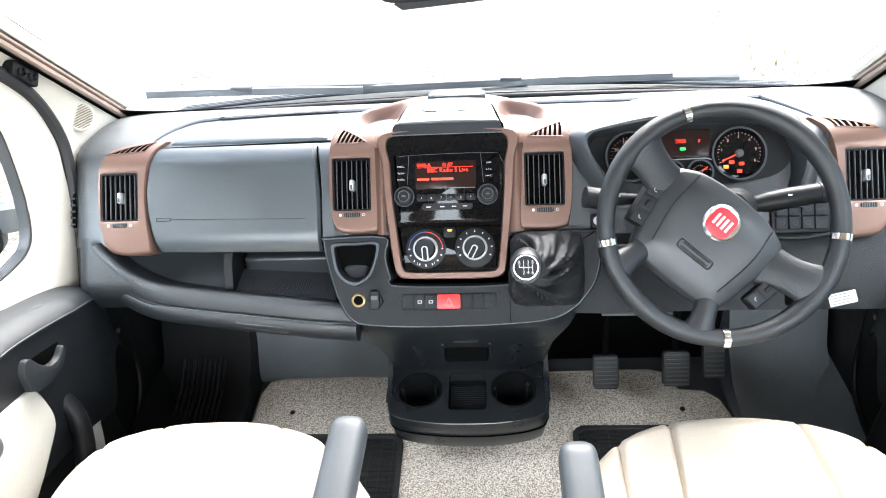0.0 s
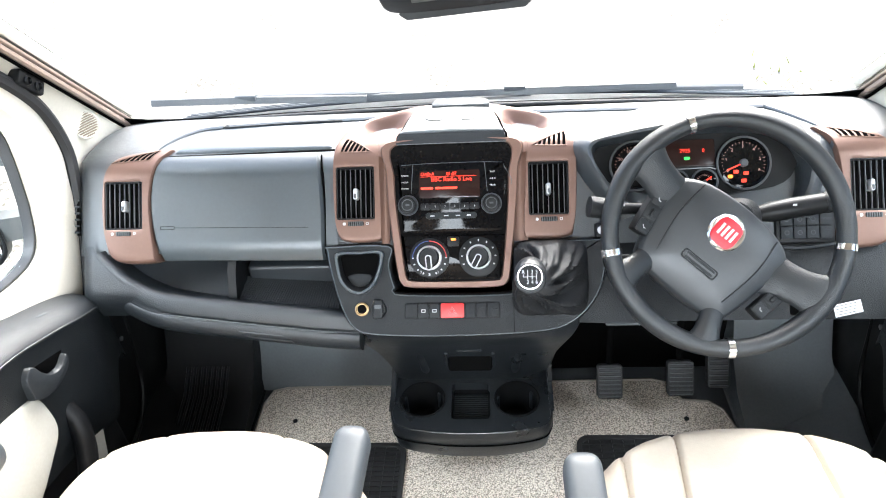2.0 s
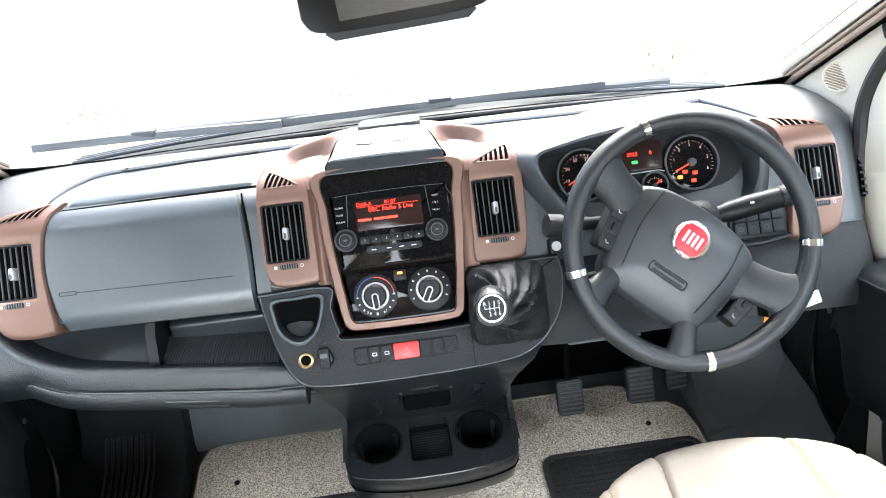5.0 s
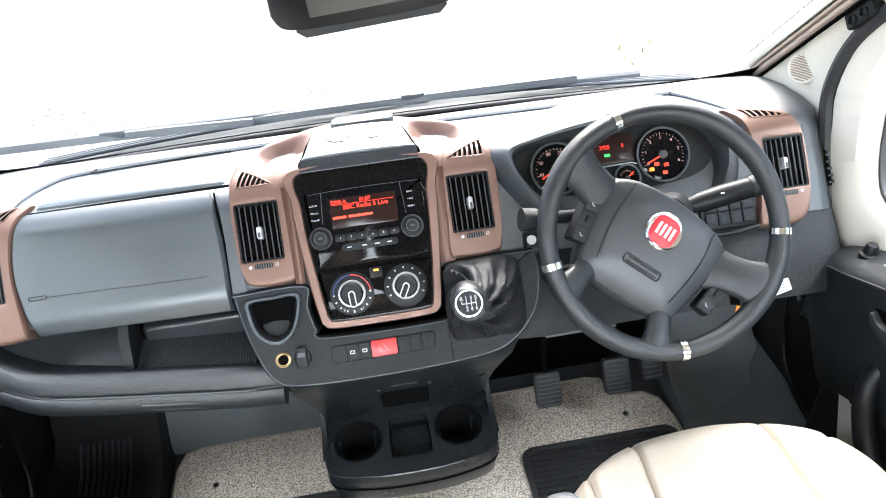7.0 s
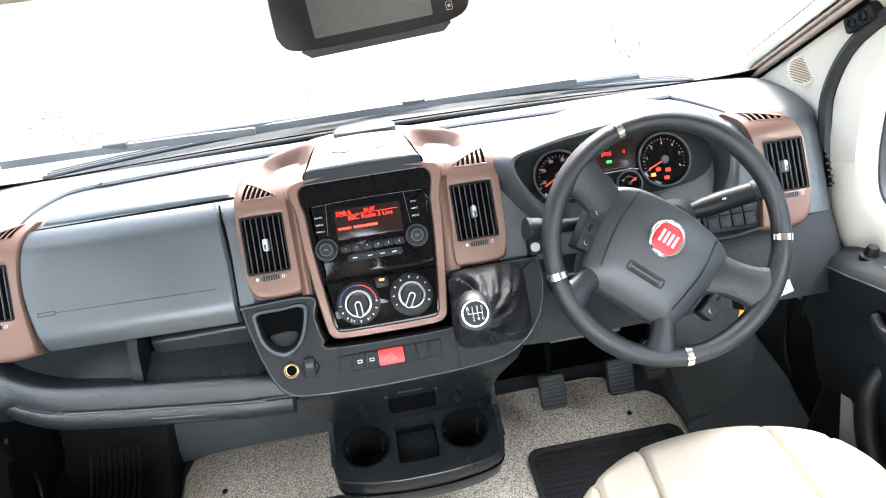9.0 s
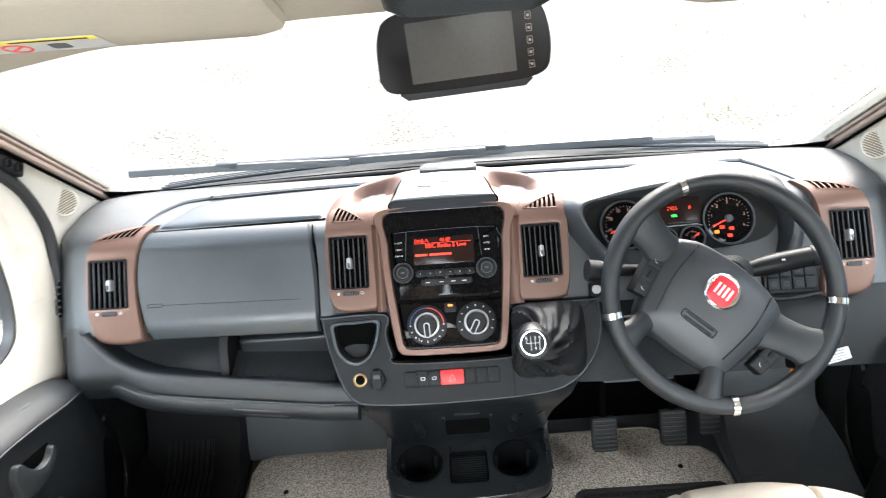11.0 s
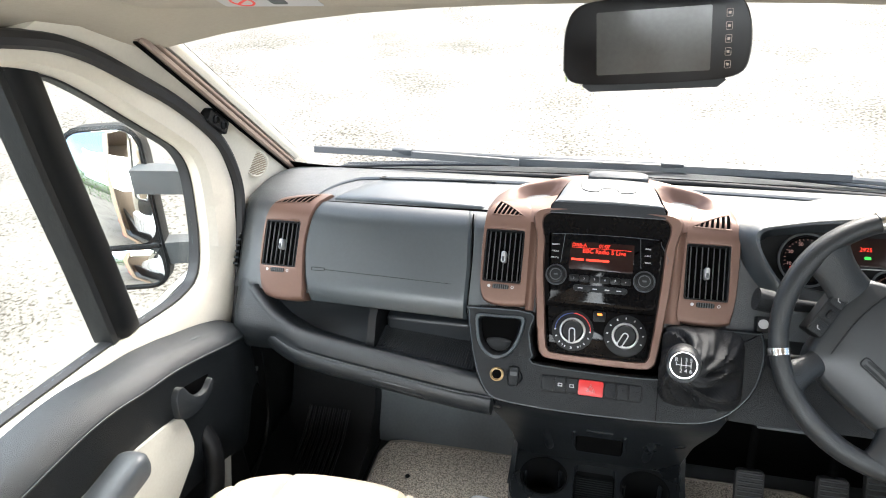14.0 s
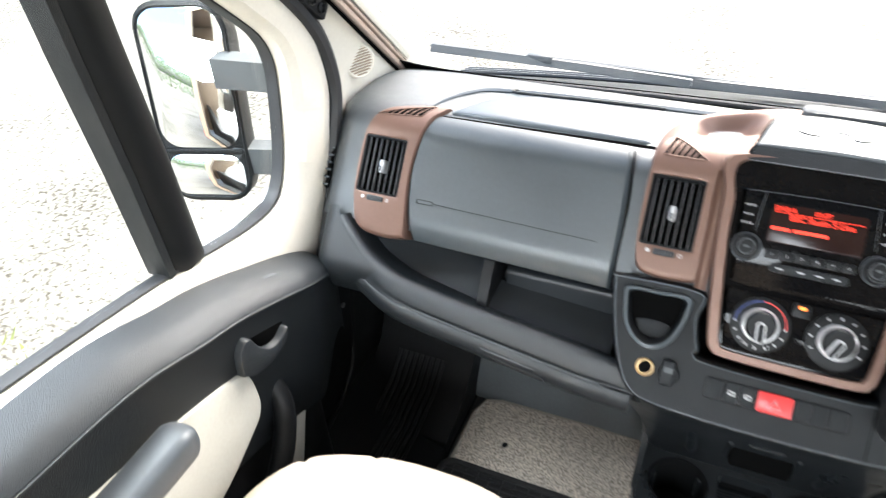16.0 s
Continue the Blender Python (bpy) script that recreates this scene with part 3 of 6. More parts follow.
def vent(u0, u1, v0, v1, outer, tri, d1, parent, sv0=0.160, sR=0.055):
    """Louvred outlet inside a bronze surround with demist slots over the shoulder."""
    hole = rr(u0 - 0.003, u1 + 0.003, v0 - 0.003, v1 + 0.003, 0.004)
    pod = pod_shell(outer, hole, d1, parent, sv0, sR)
    # shallow black sheet: the vent's inner shade as colour
    part("vent_shade", slab(hole, -0.02, -0.0045, FM), DEEP, pod, "black sheet for the shade inside the vent")
    part("rim", ring(hole, rr(u0, u1, v0, v1, 0.003), -0.02, d1 - 0.002, -0.034, FM, 0.001, 48), BLACK, pod)
    n = 7
    for k in range(n):
        u = u0 + (u1 - u0) * (k + 0.5) / n
        part("slat", rbox(0.0017, v1 - v0, 0.0040, FM @ Matrix.Translation((u, (v0 + v1) / 2, d1 - 0.0060)), 0.0006, 1), SLAT, pod)
    for k in range(5):
        part("cross_slat", rbox(u1 - u0, 0.0012, 0.006, FM @ Matrix.Translation(((u0 + u1) / 2, v0 + (v1 - v0) * (k + 0.5) / 5, -0.010)), 0), BLACK, pod)
    um, vm = (u0 + u1) / 2, (v0 + v1) / 2
    sl = part("slider", slab(rr(um - 0.0045, um + 0.0045, vm - 0.012, vm + 0.009, 0.004), -0.004, d1 + 0.002, FM, 0.004), SILVER, pod, "silver vent slider")
    part("grip", slab(rr(um - 0.002, um + 0.002, vm - 0.010, vm - 0.001, 0.001), 0.0, d1 + 0.0026, FM, 0.0004), GREY, sl)
    w = v0 - 0.011
    wheel = part("thumbwheel", slab(rr(um - 0.015, um + 0.015, w - 0.0045, w + 0.0045, 0.003), 0.0, d1 + 0.0015, FM, 0.002), BLACK, pod)
    for k in range(7):
        part("rib", rbox(0.0016, 0.008, 0.002, FM @ Matrix.Translation((um - 0.012 + 0.004 * k, w, d1 + 0.0015)), 0), GREY, wheel)
    part("mark", lathe([(0.0028, d1 - 0.004), (0.0028, d1 + 0.0006), (0.0001, d1 + 0.0006)], FM @ Matrix.Translation((um - 0.0215, w, 0)), 12), WHITE, pod)
    part("mark", ring(circle(um + 0.0215, w, 0.0028, 16), circle(um + 0.0215, w, 0.0019, 16), d1 - 0.004, d1 + 0.0006, d1 - 0.003, FM, 0.0001, 16), WHITE, pod)
    # demist slots inside a three-cornered recess: blunt end (two corners), then the tip
    (ax_, ay_), (bx, by), (tx, ty) = tri
    k = 7
    for i in range(k):
        s0, s1 = (i + 0.10) / k, (i + 0.66) / k
        lo = lambda s: (ax_ + (tx - ax_) * s, ay_ + (ty - ay_) * s)
        hi = lambda s: (bx + (tx - bx) * s, by + (ty - by) * s)
        lean = 0.05 * (1 if tx > ax_ else -1)
        r = []
        for f in np.linspace(0.06, 0.94, 6):
            q = []
            for s in (s0, s1):
                g = s + lean * (f - 0.5)
                q.append((lo(g)[0] + (hi(g)[0] - lo(g)[0]) * f, lo(g)[1] + (hi(g)[1] - lo(g)[1]) * f))
            r.append([skin(*q[0], d1 - 0.004, sv0, sR), skin(*q[0], d1 + 0.0007, sv0, sR), skin(*q[1], d1 + 0.0007, sv0, sR), skin(*q[1], d1 - 0.004, sv0, sR)])
        part("slot", loft(r), DEEP, pod, "black demist slot")
    edge = dense([tri[0], tri[1], tri[2]], 0.006)
    part("slot_frame", tube([skin(u, v, d1 + 0.0003, sv0, sR) for u, v in edge], 0.0010, 5, True), BROWN, pod)
    return pod


pod_a = rounded([(-0.549, 0.006), (-0.557, 0.05), (-0.5625, 0.11), (-0.558, 0.16), (-0.549, 0.197), (-0.536, 0.226), (-0.530, 0.240), (-0.555, 0.238), (-0.600, 0.226), (-0.632, 0.207), (-0.648, 0.180), (-0.654, 0.13), (-0.653, 0.08), (-0.648, 0.04), (-0.640, 0.016), (-0.62, 0.004), (-0.58, 0.001)])
tri_a = [(-0.5665, 0.196), (-0.5545, 0.226), (-0.640, 0.1905)]
vent(-0.646, -0.579, 0.070, 0.155, pod_a, tri_a, 0.010, dash)
flip = lambda pts, c2: [(c2 - u, v) for u, v in pts]
vent(0.714, 0.781, 0.069, 0.155, flip(pod_a, 0.1345)[::-1], flip(tri_a, 0.1345), 0.010, dash)
pod_b = rounded([(-0.1175, 0.034), (-0.1185, 0.08), (-0.1200, 0.15), (-0.1215, 0.20), (-0.128, 0.226), (-0.150, 0.232), (-0.180, 0.231), (-0.198, 0.222), (-0.206, 0.196), (-0.2080, 0.14), (-0.206, 0.085), (-0.202, 0.052), (-0.192, 0.036), (-0.16, 0.031)])
vent(-0.199, -0.134, 0.077, 0.168, pod_b, [(-0.194, 0.194), (-0.185, 0.224), (-0.1370, 0.1945)], 0.014, dash, 0.178, 0.045)
pod_c = rounded([(0.2275, 0.036), (0.2345, 0.08), (0.2375, 0.14), (0.2360, 0.196), (0.226, 0.222), (0.208, 0.231), (0.18, 0.232), (0.158, 0.226), (0.149, 0.20), (0.146, 0.15), (0.142, 0.08), (0.140, 0.036), (0.155, 0.031), (0.20, 0.030)])
vent(0.153, 0.219, 0.0765, 0.167, pod_c, [(0.2205, 0.1935), (0.2195, 0.224), (0.158, 0.1955)], 0.014, dash, 0.178, 0.045)

# centre stack: slim tapered bronze frame round a gloss black panel
so = rounded([(-0.1085, 0.212), (-0.1085, 0.16), (-0.1060, 0.10), (-0.0975, 0.02), (-0.0900, -0.030), (-0.0840, -0.046), (-0.066, -0.0535), (0.012, -0.0555), (0.090, -0.0545), (0.1085, -0.047), (0.1140, -0.032), (0.1205, 0.02), (0.1290, 0.10), (0.1330, 0.16), (0.1340, 0.212), (0.012, 0.214)][::-1], 6)
si = rounded([(-0.0915, 0.205), (-0.0918, 0.15), (-0.0895, 0.10), (-0.0815, 0.03), (-0.0755, -0.022), (-0.0715, -0.035), (-0.060, -0.0405), (0.012, -0.0420), (0.084, -0.0415), (0.0955, -0.037), (0.0995, -0.024), (0.1055, 0.03), (0.1110, 0.10), (0.1130, 0.15), (0.1135, 0.205), (0.012, 0.207)][::-1], 6)
stack = part("stack_frame", ring(so, si, -0.03, 0.021, 0.0, FM, 0.006, 120), BROWN, dash, "bronze painted centre stack frame")
part("gloss_panel", slab(inset(si, 0.0008), -0.01, 0.0165, FM, 0.003), GLOSS, dash, "gloss black centre panel")
part("panel_gap", slab(rr(-0.080, 0.103, 0.0425, 0.0437, 0.0004, 2), 0.0, 0.0172, FM), DEEP, dash)
# bronze webs between the frame and the two centre vents
for ua, ub, drift in ((-0.122, -0.1035, 0.003), (0.128, 0.147, -0.010)):
    part("web", grid_surface(lambda a, b: skin(ua + (ub - ua) * a + drift * (1 - b) * (1 - a), 0.028 + 0.20 * b, 0.0135 - 0.007 * math.sin(math.pi * a), 0.178, 0.045), 8, 24), BROWN, stack)


# bronze arch that sweeps from vent to vent behind the lid, hollow on both sides
def arch(a, b):
    n = 2 * a - 1
    u = 0.014 + 0.2225 * n
    back = 0.219 + 0.004 + 0.128 * max(0.0, 1 - abs(n) ** 2.4) ** 0.55
    v = 0.186 + (back - 0.186) * min(b / 0.9, 1.0)
    fade = max(0.0, 1 - abs(n) ** 14)
    hollow = math.exp(-((abs(n) - 0.60) / 0.17) ** 4) * math.exp(-((b - 0.64) / 0.17) ** 4)
    d = 0.0132 * fade + 0.008 * math.exp(-((abs(n)) / 0.5) ** 4) * min(1.0, b / 0.4) - 0.024 * hollow
    if b > 0.9:
        d -= 0.034 * (b - 0.9) / 0.1
    return skin(u, v, d, 0.178, 0.045)


part("arch", grid_surface(arch, 72, 40), BROWN, dash, "bronze painted arch behind the lid")
# storage lid on top of the stack, narrower towards the windscreen
lp = smooth_path([F(0, 0.226, 0.014), F(0, 0.232, 0.015), Vector((0, 1.170, 0.7555)), Vector((0, 1.205, 0.7585)), Vector((0, 1.240, 0.757)), Vector((0, 1.262, 0.748)), Vector((0, 1.268, 0.735))], 5)
tap = lambda q: 1 - 0.26 * min(1.0, max(0.0, (q.y - 1.15) / 0.11))
cov = part("stack_cover", loft([[Vector((0.012 + (x - 0.012) * tap(q), q.y + oy, q.z + oz)) for q in lp] + [Vector((0.012 + (x - 0.012) * tap(q), q.y, q.z - 0.035)) for q in lp[::-1]] for x, oy, oz in ((-0.086, 0.004, -0.014), (-0.082, 0.001, -0.003), (-0.074, 0, 0), (-0.03, 0, 0.002), (0.012, 0, 0.003), (0.054, 0, 0.002), (0.100, 0, 0), (0.108, 0.001, -0.003), (0.112, 0.004, -0.014))]), DASH2, dash, "hinged dark grey lid over the stack")
part("lid_edge", loft([[F(u, v, d) for u, v, d in ((-0.0885, 0.2075, 0.0), (-0.0885, 0.2075, 0.0215), (-0.0835, 0.2275, 0.0185), (-0.0835, 0.2275, 0.0))], [F(u, v, d) for u, v, d in ((0.012, 0.2075, 0.0), (0.012, 0.2075, 0.0235), (0.012, 0.2275, 0.0205), (0.012, 0.2275, 0.0))], [F(u, v, d) for u, v, d in ((0.1115, 0.2075, 0.0), (0.1115, 0.2075, 0.0215), (0.1085, 0.2275, 0.0185), (0.1085, 0.2275, 0.0))]]), LOWER, cov)
part("lid_edge_line", tube([F(-0.088, 0.2072, 0.0215), F(0.012, 0.2072, 0.0236), F(0.1115, 0.2072, 0.0215)], 0.0008, 5), ARM, cov)
for e in (-0.0875, 0.1135):
    part("lid_gap", tube([Vector((0.012 + (e - 0.012) * tap(q), q.y + 0.003, q.z - 0.012)) for q in lp], 0.0022, 6), DEEP, cov)
part("lid_outline", tube(smooth_path([(-0.040, 1.228, 0.7592), (-0.035, 1.196, 0.7598), (-0.010, 1.188, 0.7602), (0.0, 1.200, 0.7612), (0.024, 1.200, 0.7612), (0.034, 1.188, 0.7602), (0.059, 1.196, 0.7598), (0.064, 1.228, 0.7592)], 4), 0.0009, 5), LOWER, cov)
part("sensor_bar", loft([[Vector((0.026 + x * k, y, z)) for x, y in rr(-0.057, 0.057, 1.266, 1.294, 0.012)] for k, z in ((1.0, 0.732), (1.0, 0.748), (0.975, 0.752), (0.90, 0.754))]), GREY, dash, "pale grey raised sensor bar")

# console surround below the stack: cup, socket and switch fascia
fs = [(-0.226, 0.027), (-0.106, 0.027), (-0.1035, -0.012), (-0.094, -0.05), (-0.080, -0.0625), (0.106, -0.0645), (0.121, -0.05), (0.128, 0.0), (0.133, 0.025), (0.262, 0.030), (0.282, 0.025), (0.286, -0.02), (0.270, -0.075), (0.225, -0.122), (0.16, -0.140), (0.0, -0.146), (-0.13, -0.142), (-0.175, -0.128), (-0.200, -0.085), (-0.218, -0.02)]
fs = [(q.x, q.y) for q in smooth_path([(*q, 0) for q in fs + fs[:1]], 4)[:-1]][::-1]
fascia = part("switch_fascia", loft([[F(u, v, -0.05) for u, v in fs], [F(u, v, 0.004) for u, v in fs], [F(u, v, 0.009) for u, v in inset(fs, 0.0012)], [F(u, v, 0.0125) for u, v in inset(fs, 0.0045)]], caps=True), LOWER, dash, "textured black lower centre fascia")
part("fascia_edge", tube([F(u, v, 0.0125) for u, v in inset(fs, 0.0045)], 0.0012, 6, True), DASH2, fascia)
# cup pocket beside the stack: its lip stands further out towards the bottom
cupo = rounded([(-0.202, 0.013), (-0.160, 0.0145), (-0.120, 0.015), (-0.1165, -0.004), (-0.126, -0.038), (-0.140, -0.056), (-0.160, -0.063), (-0.180, -0.055), (-0.196, -0.035), (-0.204, -0.004)][::-1], 5)
cup_d = lambda u, v: 0.020 * min(1.0, max(0.0, (0.016 - v) / 0.075))
cup_in = [(-0.161 + (u + 0.161) * 0.85, -0.022 + (v + 0.022) * 0.86) for u, v in cupo]
cup = part("cup_pocket", ring(cupo, cup_in, 0.0, 0.020, -0.02, FM, 0.003, 60, cup_d), DASH2, dash, "deep round-bottomed drinks pocket")
part("pocket_wall", loft([[F(-0.161 + (u + 0.161) * k, -0.022 + (v + 0.022) * k + o, d + cup_d(u, v) * f) for u, v in cup_in] for k, o, d, f in ((0.995, 0, 0.017, 1), (0.96, 0.001, 0.015, 0.6), (0.90, 0.003, 0.0135, 0.1))], caps=False), BLACK, cup)
# black floor close under the lip paints the pocket's shaded depth
part("pocket_shade", slab(cup_in, 0.008, 0.0130, FM), DEEP, cup)
part("pocket_base", slab(rounded([(-0.182, -0.030), (-0.160, -0.026), (-0.138, -0.030), (-0.146, -0.046), (-0.160, -0.050), (-0.174, -0.046)][::-1]), 0.010, 0.0145, FM, 0.001), LOWER, cup)
# socket and usb cap
sock = part("power_socket", lathe([(0.0125, 0.0), (0.0125, 0.016), (0.0105, 0.017), (0.0095, 0.014), (0.0095, 0.0135), (0.0001, 0.0130)], FM @ Matrix.Translation((-0.158, -0.091, 0)), 24), BRASS, dash, "brass-rimmed power socket")
# black disc for the dark inside of the socket
part("socket_hole", lathe([(0.0085, 0.013), (0.0085, 0.0145), (0.0001, 0.0145)], FM @ Matrix.Translation((-0.158, -0.091, 0)), 20), DEEP, sock)
cap = part("socket_cap", merge(lathe([(0.014, 0.0), (0.014, 0.015), (0.012, 0.018), (0.0001, 0.018)], FM @ Matrix.Translation((-0.126, -0.092, 0)), 24), slab(rr(-0.136, -0.118, -0.108, -0.074, 0.004), 0.01, 0.024, FM, 0.003)), LOWER, dash, "black flip cap over the charging port")
part("cap_mark", slab(rr(-0.133, -0.121, -0.090, -0.083, 0.001), 0.024, 0.0245, FM), GREY, cap)

# switch row with the red hazard button
row = [(-0.078, -0.056), (-0.054, -0.036), (-0.034, -0.0155), (-0.0135, 0.029), (0.031, 0.050), (0.052, 0.070), (0.072, 0.093)]
base = part("switch_plate", slab(rr(-0.081, 0.096, -0.112, -0.080, 0.008), 0.0, 0.013, FM, 0.002), BLACK, dash, "black switch plate")
for i, (a, b) in enumerate(row):
    hz = i == 3
    sw = part("hazard_button" if hz else "switch", slab(rr(a, b, -0.1095, -0.0825, 0.003), 0.005, 0.017 if hz else 0.015, FM, 0.0015), RED if hz else LOWER, base, "red hazard warning button" if hz else "")
    uc = (a + b) / 2
    if hz:
        for s in (1.0, 0.6):
            T = [(uc + 0.0085 * s * math.cos(radians(q)), -0.0975 + 0.0085 * s * math.sin(radians(q))) for q in (90, 210, 330)]
            P3 = [F(u, v, 0.0173) for u, v in T]
            part("triangle", tube([*P3], 0.0005, 5, True), WHITE, sw)
    elif i in (1, 2):
        part("symbol", ring(rr(uc - 0.004, uc + 0.004, -0.099, -0.093, 0.001, 2), rr(uc - 0.0025, uc + 0.0025, -0.0975, -0.0945, 0.0005, 2), 0.0145, 0.0155, 0.0145, FM, 0.0001, 16), WHITE, sw)
part("lower_seam", slab(rr(0.118, 0.1195, -0.138, -0.07, 0.0005, 2), 0.0, 0.0126, FM), DEEP, dash)


# lower passenger panel with the open shelf above it
lip = smooth_path([(-0.660, 0.026, 0), (-0.653, 0.017, 0), (-0.640, 0.004, 0), (-0.606, -0.026, 0), (-0.555, -0.051, 0), (-0.5, -0.062, 0), (-0.43, -0.071, 0), (-0.3, -0.086, 0), (-0.206, -0.097, 0), (-0.165, -0.101, 0)], 6)
rings = []
for i, p in enumerate(lip):
    t = (lip[min(i + 1, len(lip) - 1)] - lip[max(i - 1, 0)]).normalized()
    o = Vector((t.y, -t.x))  # outwards: down and to the side
    g = max(0.0, -o.x) ** 2
    q = lambda k, d: F(p.x + o.x * k, p.y + o.y * k, d - g * 1.1 * max(0.0, k - 0.012) - 0.02 * min(1.0, max(0.0, (p.x + 0.24) / 0.08)))
    gr = 0.006 if p.x < -0.53 else 0.0
    low = q(0.074, -0.045)
    rings.append([q(-0.006, -0.19), q(-0.004, -0.02), q(-0.003, 0.0), q(0.0, 0.006), q(0.005, 0.0095), q(0.012, 0.0105), q(0.030, 0.0085), q(0.0345, 0.006), q(0.036, gr), q(0.038, gr), q(0.0395, 0.005), q(0.043, 0.0065), q(0.054, 0.003), q(0.064, -0.006), q(0.070, -0.018), low, Vector((low.x, 1.26, 0.40)), Vector((low.x, 1.26, 0.43))])
lowp = part("lower_panel", loft(rings), LIP, dash, "black lower dash panel with a rolled lip and drawer", sharp=50)
# rounded corner of the lower dash beside the door
LIPX = [(-0.11, -0.520), (-0.090, -0.540), (-0.050, -0.578), (-0.026, -0.624), (0.0, -0.652), (0.020, -0.666), (0.037, -0.672)]


def corner(a, b):
    v = 0.0365 - 0.135 * b
    u1 = float(np.interp(v, [q[0] for q in LIPX], [q[1] for q in LIPX]))
    u = u1 + (-0.741 - u1) * a
    t = max(0.0, (-0.668 - u) / 0.072)
    return F(u, v, 0.0102 - 0.120 * t ** 2.4 - 0.05 * max(0.0, (b - 0.62) / 0.38) ** 2)


part("corner_panel", grid_surface(corner, 24, 20), LIP, dash, "charcoal rounded corner of the lower dash")
# drawer seam and pull
part("drawer_line", tube([F(-0.527, -0.0965, 0.006), F(-0.43, -0.109, 0.006), F(-0.30, -0.124, 0.005), F(-0.21, -0.134, 0.004)], 0.0016, 6), GREY, lowp, "thin grey line along the drawer's upper edge")
part("drawer_pull", merge(*[slab([(-0.393, -0.1300), (-0.308, -0.1395), (-0.291, -0.1540), (-0.377, -0.1420)][::-1], -0.03, -0.0045, FM, 0.001)]), BLACK, lowp, "recessed drawer pull")
part("pull_edge", tube([F(-0.393, -0.1295, 0.003), F(-0.308, -0.1390, 0.0015)], 0.0014, 6), GREY, lowp)
# shelf: floor, back and divider
part("shelf_back", span(-0.70, -0.20, 1.195, 1.21, 0.43, 0.60, 0.003), BLACK, dash)
part("shelf_scoop", grid_surface(lambda a, b: Vector((-0.66 + 0.25 * a, 1.00 + 0.19 * b, 0.485 + 0.10 * b ** 2 - 0.035 * math.sin(math.pi * a) * (1 - b) + 0.06 * (1 - a) ** 3)), 14, 10), PAD, dash, "smooth scooped shelf end")
def mat_point(a, b, up=0.0):
    return Vector((-0.405 + 0.195 * a - 0.02 * (1 - b) * (1 - a), 0.972 + 0.095 * b, 0.490 - 0.016 * a + 0.006 * b + up))


smat = part("shelf_mat", grid_surface(mat_point, 2, 2), MATRIB, dash, "ribbed black shelf mat")
part("mat_rib", merge(*[tube([mat_point(0.01 + 0.98 * k / 43, 0.02, 0.0006), mat_point(0.01 + 0.98 * k / 43, 0.98, 0.0006)], 0.0013, 5) for k in range(44)]), MATRIB, smat)
part("shelf_step", span(-0.40, -0.205, 1.062, 1.20, 0.45, 0.522, 0.008, 3), PAD, dash)
part("shelf_divider", loft([[Vector((-0.412 + o + dx, y, z)) for y, z in ((0.985, 0.488), (1.02, 0.545), (1.06, 0.575), (1.19, 0.59), (1.19, 0.45), (0.985, 0.45))] for o, dx in ((-0.008, 0), (0.008, 0))]), BLACK, dash, "curved shelf divider")
# driver's lower panel, knee side
rings = []
for x, bk in ((0.24, 0.03), (0.285, 0.012), (0.35, 0.03), (0.6, 0.03), (0.70, 0.012), (0.80, 0.006), (0.835, 0.012), (0.853, 0.035), (0.862, 0.09)):
    rings.append([F(x, 0.03, -0.008 - bk), F(x, -0.02, 0.0 - bk), F(x, -0.075, 0.006 - bk), F(x, -0.125, 0.0 - bk), Vector((x, 1.02 + bk, 0.392)), Vector((x, 1.26, 0.40)), Vector((x, 1.26, 0.57))])
part("knee_panel", loft(rings), LOWER, dash, "black knee panel under the steering column")
for x0, x1, z in ((0.29, 0.42, 0.435),):
    part("knee_ledge", rbox(x1 - x0, 0.006, 0.006, Matrix.Translation(((x0 + x1) / 2, 0.978, z)), 0.002), GREY, dash)

# ---- instrument cluster ----
FC = FM @ Matrix.Translation((0, 0, 0.024))
FU = lambda u, v, d=0.0: FC @ Vector((u, v, d))
hood = smooth_path([(0.345, 0.070, 0), (0.300, 0.108, 0), (0.268, 0.148, 0), (0.254, 0.178, 0), (0.262, 0.197, 0), (0.300, 0.207, 0), (0.36, 0.218, 0), (0.445, 0.2255, 0), (0.54, 0.222, 0), (0.60, 0.206, 0), (0.632, 0.170, 0), (0.640, 0.12, 0), (0.62, 0.06, 0)], 6)
cc = Vector((0.445, 0.10, 0))
rings = []
for p in hood:
    o = (p - cc).normalized()
    q = lambda k, d: FU(p.x + o.x * k, p.y + o.y * k, d)
    f = min(1.0, max(0.0, (p.y - 0.07) / 0.10))
    rings.append([q(0.055, -0.07), q(0.034, -0.034 - 0.004 * f), q(0.018, -0.014 + 0.016 * f), q(0.006, -0.010 + 0.032 * f), q(0.0, -0.012 + 0.038 * f), q(-0.006, -0.016 + 0.040 * f), q(-0.010, -0.024 + 0.034 * f), q(-0.018, -0.034), q(0.0, -0.08)])
part("binnacle_hood", loft(rings), DASH, dash, "grained hood over the instruments")
clu = thing("instrument_cluster", "black instrument cluster with red-lit dials behind the wheel", "instrument cluster")
part("cluster_face", slab([(p.x, p.y) for p in smooth_path([(0.262, 0.15, 0), (0.28, 0.195, 0), (0.36, 0.22, 0), (0.45, 0.225, 0), (0.55, 0.22, 0), (0.61, 0.195, 0), (0.622, 0.15, 0), (0.58, 0.112, 0), (0.445, 0.102, 0), (0.30, 0.118, 0), (0.262, 0.15, 0)], 4)[:-1]][::-1], -0.05, -0.018, FC), BLACK, clu)


